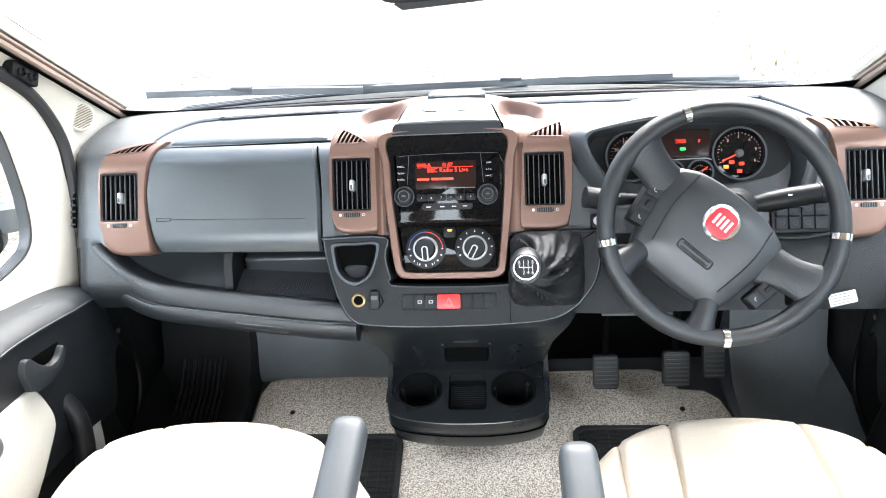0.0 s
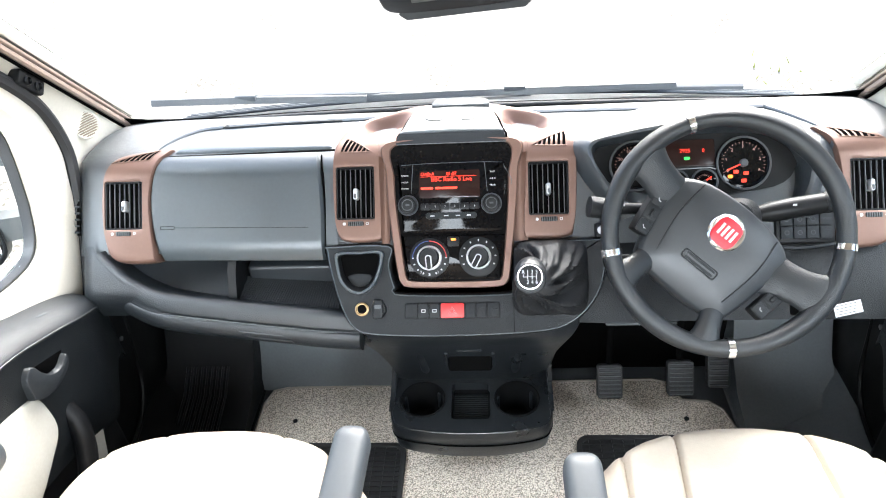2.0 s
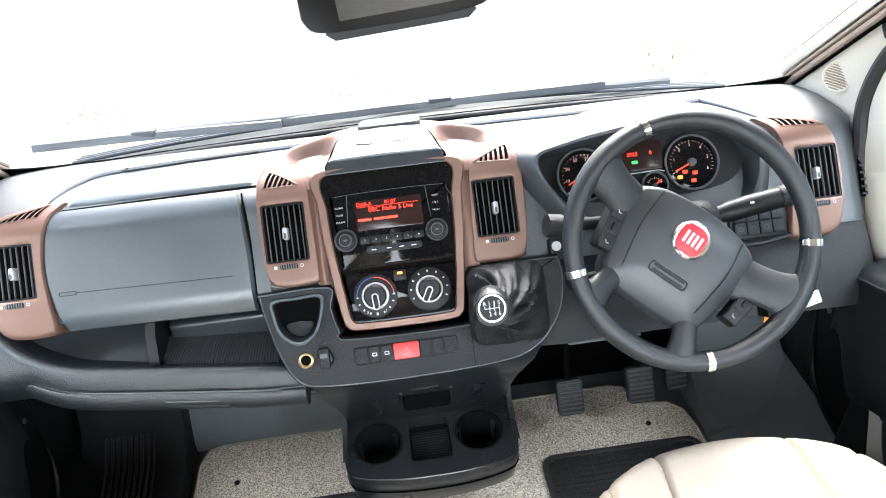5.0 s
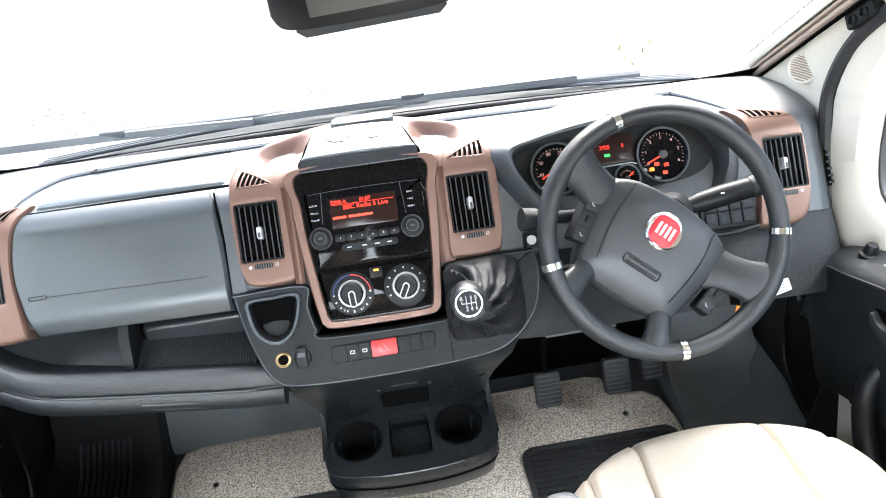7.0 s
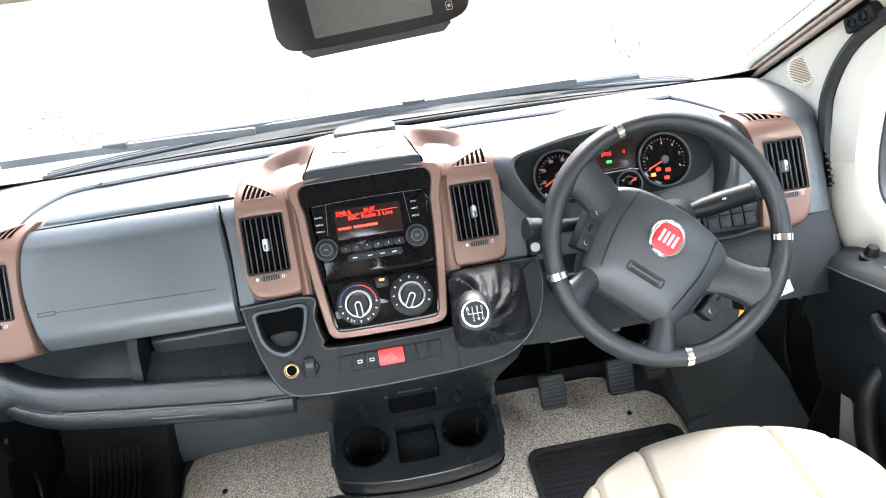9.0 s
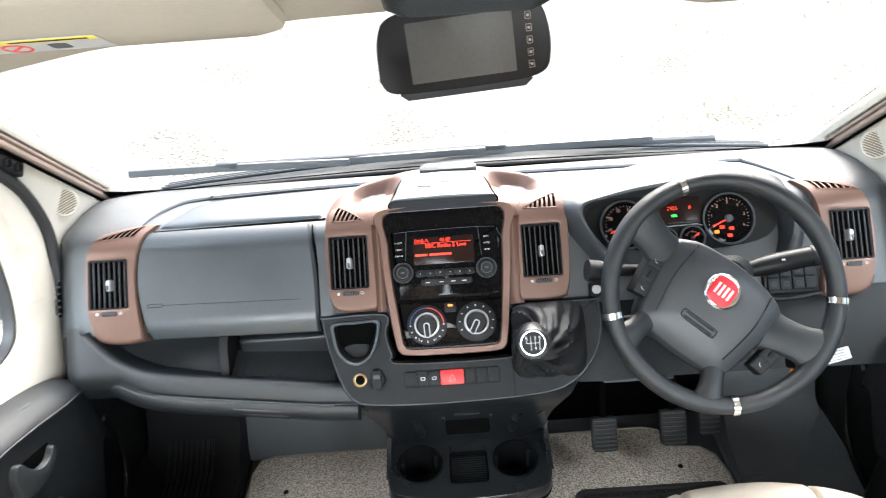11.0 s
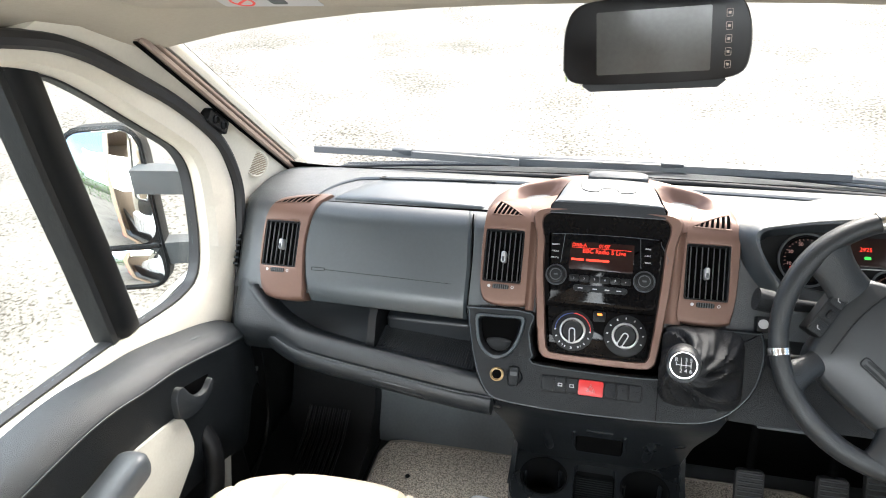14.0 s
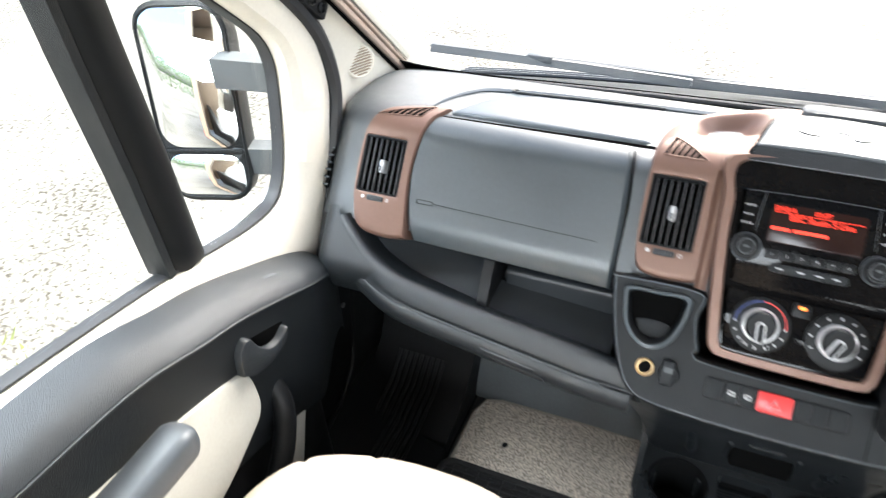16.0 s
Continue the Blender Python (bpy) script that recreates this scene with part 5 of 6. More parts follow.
part("key_tag", slab([(-0.006, -0.046), (0.004, -0.040), (0.014, -0.012), (0.010, 0.002), (0.0, 0.004), (-0.002, -0.02)], -0.001, 0.001, kM @ Matrix.Rotation(radians(-14), 4, "Z") @ Matrix.Scale(1.25, 4)), ORANGE, key, "orange fabric key tag")

# right of the column: switch block, small buttons, paper label
swb = thing("switch_block", "block of dark square dash switches beside the column", "switch panel")
part("plate", slab(rr(0.584, 0.686, 0.012, 0.072, 0.006), -0.03, 0.002, FM, 0.003), BLACK, swb)
for i in range(4):
    for j in range(2):
        u, v = 0.5905 + i * 0.0225, 0.019 + j * 0.0235
        b = part("switch", slab(rr(u, u + 0.0212, v, v + 0.0222, 0.002), -0.01, 0.006, FM, 0.0015), LOWER, swb)
        if i < 3:
            part("symbol", ring(circle(u + 0.0106, v + 0.011, 0.0042, 14), circle(u + 0.0106, v + 0.011, 0.0032, 14), 0.005, 0.0064, 0.005, FM, 0.0001, 14), GREY, b)
        elif j:
            text("MODE", 0.0055, FM @ Matrix.Translation((u + 0.0106, v + 0.011, 0.0064)), GREY, b, "key_text", 0.0001)
part("ledge", tube(smooth_path([F(0.575, 0.006, 0.004), F(0.63, 0.003, 0.008), F(0.70, 0.012, 0.002)], 5), 0.004, 6), LOWER, swb)
alm = thing("alarm_panel", "small black alarm panel with a white button", "alarm panel")
part("plate", slab(rr(0.268, 0.306, 0.030, 0.056, 0.003), -0.02, 0.018, FM, 0.002), BLACK, alm)
part("button", lathe([(0.008, 0.012), (0.008, 0.020), (0.0001, 0.021)], FM @ Matrix.Translation((0.278, 0.043, 0)), 18), WHITE, alm)
part("lamp", lathe([(0.003, 0.012), (0.003, 0.019), (0.0001, 0.020)], FM @ Matrix.Translation((0.298, 0.046, 0)), 12), REDPRINT, alm)
lab = thing("paper_label", "white printed paper label stuck under the dash", "label")
lM = FM @ Matrix.Translation((0.702, -0.105, 0.002)) @ Matrix.Rotation(radians(12), 4, "Z")
part("sheet", slab(rr(-0.024, 0.024, -0.011, 0.011, 0.001, 2), 0, 0.0006, lM), WHITE, lab)
for k in range(4):
    part("print_line", slab(rr(-0.020, 0.016, -0.008 + k * 0.005, -0.0070 + k * 0.005, 0.0003, 2), 0.0005, 0.0008, lM), GREY, lab)

# ---- lower console with cup holders ----
con = thing("centre_console", "black floor console with two round cup holders", "console")
secs = [(0.47, 0.966, -0.198, 0.246, 1.20), (0.44, 0.964, -0.205, 0.250, 1.20), (0.40, 0.978, -0.198, 0.243, 1.20), (0.36, 1.000, -0.188, 0.233, 1.20), (0.31, 1.024, -0.170, 0.218, 1.20), (0.26, 1.045, -0.158, 0.209, 1.20), (0.21, 1.066, -0.152, 0.205, 1.20), (0.17, 1.08, -0.150, 0.203, 1.20)]
part("column", loft([[Vector((x, y, z)) for x, y in ((x0, yb), (x0, yf + 0.03), (x0 + 0.012, yf + 0.008), (x0 + 0.04, yf), (x1 - 0.04, yf), (x1 - 0.012, yf + 0.008), (x1, yf + 0.03), (x1, yb))] for z, yf, x0, x1, yb in secs]), CONSOLE, con)
# solid black block; its colour stands for the shade in the slot
slot = part("slot", rbox(0.090, 0.03, 0.070, Matrix.Translation((0.030, 1.040, 0.300)) @ Matrix.Rotation(radians(-24), 4, "X"), 0.006), DEEP, con, "console slot, a black block for its shaded inside")
part("slot_lip", tube(smooth_path([(-0.018, 1.016, 0.325), (-0.019, 1.034, 0.275), (-0.012, 1.0395, 0.2625), (0.030, 1.0405, 0.2605), (0.072, 1.0395, 0.2625), (0.079, 1.034, 0.275), (0.078, 1.016, 0.325)], 5), 0.0036, 8), CONSOLE, con)
part("slot_tab", rbox(0.050, 0.006, 0.005, Matrix.Translation((0.030, 1.008, 0.340)), 0.002), CONSOLE, con)
for x in (-0.085, 0.140):
    part("flute", tube(smooth_path([(x, 1.000, 0.370), (x * 0.9 + 0.003, 1.030, 0.310), (x * 0.85 + 0.004, 1.062, 0.225)], 5), [0.004] * 5 + [0.010] * 5 + [0.006], 10), CONSOLE, con, "moulded rib on the console")
TZ = 0.182
tM = Matrix.Translation((0, 0, TZ))
tray_o = [(p.x, p.y) for p in smooth_path([(-0.140, 1.085, 0), (-0.146, 1.02, 0), (-0.140, 0.965, 0), (-0.115, 0.942, 0), (-0.04, 0.928, 0), (0.03, 0.925, 0), (0.10, 0.928, 0), (0.170, 0.942, 0), (0.196, 0.965, 0), (0.202, 1.02, 0), (0.196, 1.085, 0)], 4)]
sk_ = lambda k, z: [Vector((0.028 + (x - 0.028) * k, 1.05 + (y - 1.05) * k, z)) for x, y in tray_o]
part("tray_skirt", loft([sk_(0.995, TZ), sk_(1.0, TZ - 0.008), sk_(1.0, TZ - 0.030), sk_(0.985, TZ - 0.035), sk_(0.99, TZ - 0.041), sk_(0.965, TZ - 0.075), sk_(0.90, TZ - 0.088), sk_(0.02, TZ - 0.088)], closed=True, caps=False), CONSOLE, con, "rounded console skirt")
cells = [((-0.1295, -0.022), (-0.076, 1.018, 0.047)), ((0.078, 0.1855), (0.126, 1.018, 0.047))]


def clip_outline(xa, xb):
    """The part of the tray's outline between two x values."""
    def yf(x):
        best = 1.08
        for (x0, y0), (x1, y1) in zip(tray_o, tray_o[1:]):
            if min(x0, x1) <= x <= max(x0, x1) and abs(x1 - x0) > 1e-6:
                best = min(best, y0 + (y1 - y0) * (x - x0) / (x1 - x0))
        return best
    xs = np.linspace(xa, xb, 14)
    return [(x, yf(x)) for x in xs] + [(xb, 1.087), (xa, 1.087)]


for (xa, xb), (cx, cy, r) in cells:
    xa2, xb2 = (-0.1455, xb) if cx < 0 else (xa, 0.2015)
    part("tray_top", ring(clip_outline(xa2, xb2), circle(cx, cy, r, 40), -0.012, 0.001, -0.02, tM, 0.0002, 64), CONSOLE, con)
    cp = part("cup_holder", loft([[tM @ Vector((cx + (r * k) * math.cos(a), cy + (r * k) * math.sin(a), z)) for a in np.linspace(0, 2 * math.pi, 41)[:-1]] for k, z in ((1.05, 0.0), (1.04, 0.004), (0.985, 0.004), (0.95, -0.004), (0.90, -0.07), (0.86, -0.078), (0.05, -0.078))], caps=False), BLACK, con, "deep black cup holder")
    for a in (40, 160, 280):
        part("grip", rbox(0.006, 0.010, 0.05, tM @ Matrix.Translation((cx + r * 0.9 * math.cos(radians(a)), cy + r * 0.9 * math.sin(radians(a)), -0.034)) @ Matrix.Rotation(radians(a), 4, "Z"), 0.003), CONSOLE, cp)
part("tray_top", ring(clip_outline(-0.022, 0.078), rr(-0.014, 0.068, 0.964, 1.064, 0.008), -0.012, 0.001, -0.02, tM, 0.0002, 48), CONSOLE, con)
part("coin_tray", merge(span(-0.016, 0.070, 0.962, 1.068, TZ - 0.042, TZ - 0.036, 0), span(-0.0165, -0.0135, 0.964, 1.07, TZ - 0.04, TZ - 0.004, 0), span(0.0695, 0.0725, 0.966, 1.07, TZ - 0.04, TZ - 0.004, 0), span(-0.016, 0.072, 1.067, 1.07, TZ - 0.04, TZ - 0.004, 0), span(-0.016, 0.072, 0.966, 0.969, TZ - 0.04, TZ - 0.004, 0)), BLACK, con, "square coin tray with a ribbed base")
part("tray_mat", slab(rr(-0.012, 0.066, 0.972, 1.062, 0.003), TZ - 0.037, TZ - 0.033, Matrix()), LOWER, con)
part("mat_rib", merge(*[rbox(0.074, 0.0014, 0.0014, Matrix.Translation((0.027, 0.978 + 0.006 * k, TZ - 0.0325)), 0) for k in range(14)]), CONSOLE, con)
for z, k in ((TZ + 0.001, 0.985), (TZ - 0.0385, 0.996)):
    part("tray_edge", tube(sk_(k, z), 0.0022 if k < 0.99 else 0.0016, 6), CONSOLE if k < 0.99 else DEEP, con)
for x, sx in ((-0.1475, 1), (0.2035, -1)):
    part("tray_fin", loft([[Vector((x + dx * sx, y, z)) for dx in (0.0, 0.010)] + [Vector((x + dx * sx, y + 0.01, TZ - 0.01)) for dx in (0.010, 0.0)] for y, z in ((0.985, TZ + 0.001), (1.03, TZ + 0.006), (1.07, TZ + 0.024), (1.09, TZ + 0.045))]), CONSOLE, con)

# ---- floor coverings ----
cp_o = [(-0.505, 0.35), (0.64, 0.35), (0.632, 1.08), (0.618, 1.135), (0.590, 1.160), (0.530, 1.166), (0.516, 1.19), (0.503, 1.222), (0.470, 1.232), (0.20, 1.228), (-0.20, 1.220), (-0.455, 1.214), (-0.488, 1.205), (-0.503, 1.165)]
carpet = part("carpet", slab(cp_o, -0.004, 0.007, Matrix(), 0.003), CARPET)
tagged(carpet, "beige-grey speckled fitted cab carpet with bound edge", "carpet")
part("binding", tube([(x, y, 0.005) for x, y in cp_o], 0.0042, 6, True), mat("carpet_binding", (0.30, 0.27, 0.23), 0.9, grain=1.0, gscale=300), carpet, "stitched binding")
for x, y in ((-0.412, 1.106), (0.527, 1.107)):
    part("stud", lathe([(0.006, 0.005), (0.006, 0.009), (0.003, 0.010), (0.0001, 0.010)], Matrix.Translation((x, y, 0)), 14), BLACK, carpet)


def rubber_mat(x0, x1, y0, y1):
    m = thing("rubber_mat", "black rubber foot mat with a moulded grid", "mat", "rubber foot mats")
    part("base", slab(rr(x0, x1, y0, y1, 0.03), 0.0065, 0.011, Matrix(), 0.002), RUBBER, m)
    part("border", ring(rr(x0, x1, y0, y1, 0.03), rr(x0 + 0.012, x1 - 0.012, y0 + 0.012, y1 - 0.012, 0.02), 0.007, 0.017, 0.009, Matrix(), 0.002, 48), RUBBER, m)
    bars = []
    y = y1 - 0.024
    while y > y0 + 0.015:
        bars.append(span(x0 + 0.01, x1 - 0.01, y - 0.0015, y + 0.0015, 0.010, 0.0155, 0))
        y -= 0.013
    x = x0 + 0.03
    k = 0
    while x < x1 - 0.015:
        bars.append(span(x - 0.0015, x + 0.0015, y0 + 0.012, y1 - 0.012, 0.010, 0.015, 0))
        x += 0.026
    tagged(part("grid", merge(*bars), RUBBER, m), kind="stuff")


rubber_mat(-0.52, -0.128, 0.45, 1.035)
rubber_mat(0.262, 0.62, 0.45, 1.055)

# ---- footwell sides ----
for s, X in ((-1, lambda x: x), (1, lambda x: 2 * CX - x)):
    fr = thing("footwell_liner", "moulded footwell liner, black and ribbed on the left, grey on the right", "footwell liner", "footwell liners")
    # left liner in black, right liner in a lighter grey
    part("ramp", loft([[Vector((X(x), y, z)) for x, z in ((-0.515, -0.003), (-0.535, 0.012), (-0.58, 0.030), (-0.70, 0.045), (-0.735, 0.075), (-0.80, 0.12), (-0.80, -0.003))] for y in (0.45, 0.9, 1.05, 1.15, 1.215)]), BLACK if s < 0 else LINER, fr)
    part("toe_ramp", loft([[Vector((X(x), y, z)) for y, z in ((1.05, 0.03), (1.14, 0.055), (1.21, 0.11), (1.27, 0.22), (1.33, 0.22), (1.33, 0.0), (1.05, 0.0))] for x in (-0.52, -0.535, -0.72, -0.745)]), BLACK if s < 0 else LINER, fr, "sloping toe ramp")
    if s < 0:
        for k in range(9):
            x = -0.585 - 0.013 * k
            part("rib", tube([(X(x), 0.86, 0.0345), (X(x), 1.05, 0.0375), (X(x), 1.14, 0.061), (X(x), 1.20, 0.103)], 0.0035, 6), LOWER, fr)
    part("sill_edge", tube(smooth_path([(X(-0.735), 0.6, 0.085), (X(-0.738), 0.95, 0.09), (X(-0.745), 1.08, 0.14), (X(-0.755), 1.13, 0.26), (X(-0.75), 1.15, 0.42)], 5), 0.006, 8), BLACK, fr)
    part("side_wall", loft([[Vector((X(-0.745), y, z)), Vector((X(-0.80), y, z))] for y, z in ((0.9, 0.08), (1.30, 0.08), (1.30, 0.56), (1.12, 0.56), (1.02, 0.42), (0.92, 0.3))], closed=False, caps=False), BLACK, fr)
    part("kick_panel", span(min(X(-0.752), X(-0.80)), max(X(-0.752), X(-0.80)), 0.93, 1.36, 0.05, 0.60, 0.006), BLACK, fr)
    part("screw", lathe([(0.006, 0), (0.006, 0.003), (0.0001, 0.004)], Matrix.Translation((X(-0.752), 1.10, 0.30)) @ Matrix.Rotation(radians(90 * -s), 4, "Y"), 12), STEEL, fr)

# ---- pedals ----
def pedal(x0, x1, z0, z1, y, lab, h=0.30):
    p = thing("pedal", lab, "pedal", "pedals")
    M = Matrix.Translation(((x0 + x1) / 2, y, (z0 + z1) / 2)) @ Matrix.Rotation(radians(58), 4, "X")
    w, hh = x1 - x0, (z1 - z0) * 1.05
    part("arm", tube(smooth_path([((x0 + x1) / 2, y + 0.02, (z0 + z1) / 2 + 0.01), ((x0 + x1) / 2 + 0.004, y + 0.06, z1 + 0.06), ((x0 + x1) / 2 + 0.012, y + 0.10, z1 + h)], 4), 0.008, 8), DEEP, p)
    pd = part("pad", slab(rr(-w / 2, w / 2, -hh / 2, hh / 2, 0.008), -0.012, 0.006, M, 0.003), RUBBER, p, "ribbed rubber pedal pad")
    n = 8
    for k in range(n):
        part("rib", rbox(w * 0.86, 0.0032, 0.004, M @ Matrix.Translation((0, -hh / 2 + hh * (k + 0.6) / (n + 0.2), 0.007)), 0.001, 1), GREY, pd)


pedal(0.309, 0.365, 0.108, 0.182, 1.10, "black rubber-padded clutch pedal")
pedal(0.464, 0.522, 0.110, 0.186, 1.105, "black rubber-padded brake pedal")
pedal(0.556, 0.604, 0.112, 0.200, 1.13, "narrow black accelerator pedal")


# ---- seats ----
def seat(cx, side):
    s = thing("cab_seat", "cream leather swivel cab seat with stitched panels", "seat", "cab seats")
    W, Y0, Y1, Z = 0.268, 0.16, 0.805, 0.420

    def pt(a, b):
        # a across -1..1, b from rear 0 to front 1, past 1 rolls over the front edge
        u = 2 * a - 1
        y = Y0 + (Y1 - Y0) * b
        f = max(0.0, (b - 0.70) / 0.30)
        wid = W * (1 - 0.42 * f ** 2.6)
        x = wid * u
        edge = max(abs(u), 0.0)
        z = Z - 0.10 * edge ** 9 - 0.115 * max(0, (b - 0.86) / 0.14) ** 2.6 + 0.020 * (1 - f) * abs(u) ** 2.5
        y -= 0.075 * f * abs(u) ** 2.4
        # stitched seams fan out from the front
        for sx in (-0.098 - 0.035 * (1 - b), 0.098 + 0.035 * (1 - b), -0.185 - 0.02 * (1 - b), 0.185 + 0.02 * (1 - b)):
            z -= 0.011 * math.exp(-((x - sx) / 0.0045) ** 2)
        z += 0.004 * noise.noise((x * 9 + cx * 7, y * 9, 1))
        return Vector((cx + x, y, z))

    part("cushion", grid_surface(pt, 220, 60), CREAM, s, "cream leather seat cushion")
    rim = [pt(0, j / 30) for j in range(31)] + [pt(i / 40, 1) for i in range(1, 41)] + [pt(1, j / 30) for j in range(29, -1, -1)]
    part("valance", loft([[p + Vector((0, 0, 0.004)) for p in rim], [Vector((cx + (p.x - cx) * 1.0, p.y - 0.004, p.z - 0.05)) for p in rim], [Vector((cx + (p.x - cx) * 0.93, p.y - 0.03, 0.23)) for p in rim]], closed=True), CREAM, s)
    part("base", loft([[Vector((cx + x, y, z)) for x, y in rr(-0.17, 0.17, 0.22, 0.62, 0.03)] for z in (0.012, 0.03, 0.235)]), BLACK, s, "black seat pedestal")
    return s


def armrest(parent, x, y1, z1, tilt, roll=0.0):
    L, w, h = 0.36, 0.050, 0.046
    d = Vector((tilt, -1, -0.10)).normalized()
    sx = d.cross(Vector((0, 0, 1))).normalized()
    up = sx.cross(d)
    rings = []
    tip = Vector((x, y1, z1))
    for t in np.linspace(0, 1, 30) ** 2:
        k = math.sqrt(max(0.0, 1 - max(0, (0.07 - t) / 0.07) ** 2))
        k = max(k, 0.05)
        c = tip + d * L * t
        g = 1 + 0.08 * t
        rings.append([c + sx * (w / 2) * k * g * u + up * ((h / 2) * (0.6 + 0.4 * k) * v * k) for u, v in ((abs(math.cos(a)) ** 0.55 * (1 if math.cos(a) > 0 else -1), abs(math.sin(a)) ** 0.55 * (1 if math.sin(a) > 0 else -1)) for a in np.linspace(0, 2 * math.pi, 25)[:-1])])
    part("armrest", loft(rings), ARM, parent, "grey moulded folding armrest")
    part("armrest_pivot", tube([tip + d * L * 0.93 + sx * 0.03, tip + d * L * 0.93 - sx * 0.03], 0.026, 16), LOWER, parent)
    part("armrest_post", tube([tip + d * L * 0.93, Vector((x + tilt * L, y1 - L * 0.95, 0.34))], 0.018, 10), LOWER, parent)


s1 = seat(-0.378, -1)
armrest(s1, -0.113, 0.635, 0.565, -0.06)
armrest(s1, -0.625, 0.605, 0.575, -0.08)
s2 = seat(0.468, 1)
armrest(s2, 0.193, 0.590, 0.565, 0.02)


# ---- doors ----
def door(side):
    X = (lambda x: x) if side < 0 else (lambda x: 2 * CX - x)
    nm = "door_left" if side < 0 else "door_right"
    d = thing(nm, "cab door with beige upper trim and dark grey armrest panel", "door")
    d["kind"] = "structure"
    # upper frame with the window opening, in the (y, z) plane
    out = [(p.x, p.y) for p in smooth_path([(1.115, 0.56, 0), (1.146, 0.68, 0), (1.162, 0.750, 0), (1.132, 0.850, 0), (1.044, 0.952, 0), (0.948, 1.036, 0), (0.85, 1.108, 0), (0.76, 1.150, 0), (0.5, 1.215, 0), (0.10, 1.235, 0), (0.05, 1.0, 0), (0.05, 0.74, 0), (0.05, 0.56, 0), (0.5, 0.50, 0), (1.00, 0.42, 0), (1.115, 0.56, 0)], 4)[:-1]]
    inn = [(p.x, p.y) for p in smooth_path([(1.048, 0.690, 0), (1.062, 0.76, 0), (1.067, 0.818, 0), (1.050, 0.864, 0), (1.010, 0.906, 0), (0.935, 0.976, 0), (0.87, 1.036, 0), (0.81, 1.080, 0), (0.70, 1.125, 0), (0.5, 1.165, 0), (0.15, 1.185, 0), (0.10, 1.0, 0), (0.10, 0.80, 0), (0.14, 0.720, 0), (0.5, 0.680, 0), (0.76, 0.640, 0), (0.86, 0.618, 0), (0.94, 0.604, 0), (0.995, 0.607, 0), (1.026, 0.635, 0), (1.048, 0.690, 0)], 4)[:-1]]
    M = Matrix(((0, 0, -side * 1.0, X(-0.755)), (1, 0, 0, 0), (0, 1, 0, 0), (0, 0, 0, 1)))
    fr = part("window_surround", ring(out, inn, -0.05, 0.022, -0.014, M, 0.012, 120), BEIGE, d, "beige moulded window surround")
    inn2 = [(0.6 + (y - 0.6) * 0.988, 0.9 + (z - 0.9) * 0.978) for y, z in inn]
    part("window_seal", ring(inn, inn2, -0.030, -0.010, -0.030, M, 0.003, 120), RUBBER, d, "black rubber window seal")
    gp = part("pane", slab(inn2, -0.024, -0.020, M), GLASS, d, "clear side window")
    gp.visible_shadow = False
    # divider bar between quarter light and drop glass
    part("divider", loft([[M @ Vector((y + dy, z, dd)) for dy, dd in ((-0.024, -0.045), (-0.026, -0.012), (-0.014, -0.003), (0.018, -0.003), (0.030, -0.012), (0.028, -0.045))] for y, z in ((0.775, 1.12), (0.782, 0.95), (0.792, 0.80), (0.799, 0.634))]), BLACK, d, "black window divider bar")
    part("guide", loft([[M @ Vector((y + dy, z, dd)) for dy, dd in ((-0.006, -0.045), (-0.006, -0.006), (0.006, -0.006), (0.006, -0.045))] for y, z in ((0.738, 1.12), (0.745, 0.95), (0.755, 0.80), (0.761, 0.642))]), LOWER, d)
    # outer skin under the window
    part("outer_skin", loft([[Vector((X(x), y, z)) for x, z in ((-0.80, 0.60), (-0.86, 0.56), (-0.90, 0.3), (-0.88, -0.2), (-0.86, -0.2), (-0.80, 0.3))] for y in (0.05, 0.5, 0.9, 1.16)]), BODY, d)
    # dark upper pad: rises towards the rear
    pts = smooth_path([(0, 1.030, 0.475), (0, 1.005, 0.510), (0, 0.95, 0.545), (0, 0.87, 0.583), (0, 0.76, 0.628), (0, 0.69, 0.648), (0, 0.60, 0.676), (0, 0.50, 0.688), (0, 0.30, 0.698), (0, 0.05, 0.70)], 5)
    rings, side_rings = [], []
    for p in pts:
        g = min(1.0, max(0.0, (1.03 - p.y) / 0.12)) ** 0.5
        w = 0.030 + 0.045 * g
        z = p.z
        rings.append([Vector((X(v[0]), p.y, v[1])) for v in ((-0.745, z - 0.01), (-0.735, z + 0.002), (-0.735 + w * 0.5, z - 0.003), (-0.735 + w * 0.88, z - 0.013), (-0.735 + w, z - 0.027), (-0.735 + w * 0.97, z - 0.036), (-0.75, z - 0.050))])
        side_rings.append([Vector((X(v[0]), p.y, v[1])) for v in ((-0.75, z - 0.033), (-0.735 + w * 0.965, z - 0.033), (-0.735 + w * 0.95, z - 0.065), (-0.735 + w * 0.9, z - 0.16), (-0.735 + w * 0.7, z - 0.30 * max(g, 0.3)), (-0.75, z - 0.30 * max(g, 0.3)))])
    part("upper_pad", loft(rings), DOORPAD, d, "dark grey moulded door pad")
    part("side_panel", loft(side_rings), LOWER, d, "charcoal door side panel")
    part("pad_line", tube([Vector((X(-0.735 + (0.030 + 0.045 * min(1.0, max(0.0, (1.03 - p.y) / 0.12)) ** 0.5) + 0.001), p.y, p.z - 0.029)) for p in pts[6:]], 0.0010, 5), GREY, d)
    # lower door panel
    part("lower_panel", span(min(X(-0.795), X(-0.692)), max(X(-0.795), X(-0.692)), 0.05, 0.92, 0.02, 0.46, 0.02, 3), BLACK, d, "black lower door panel")
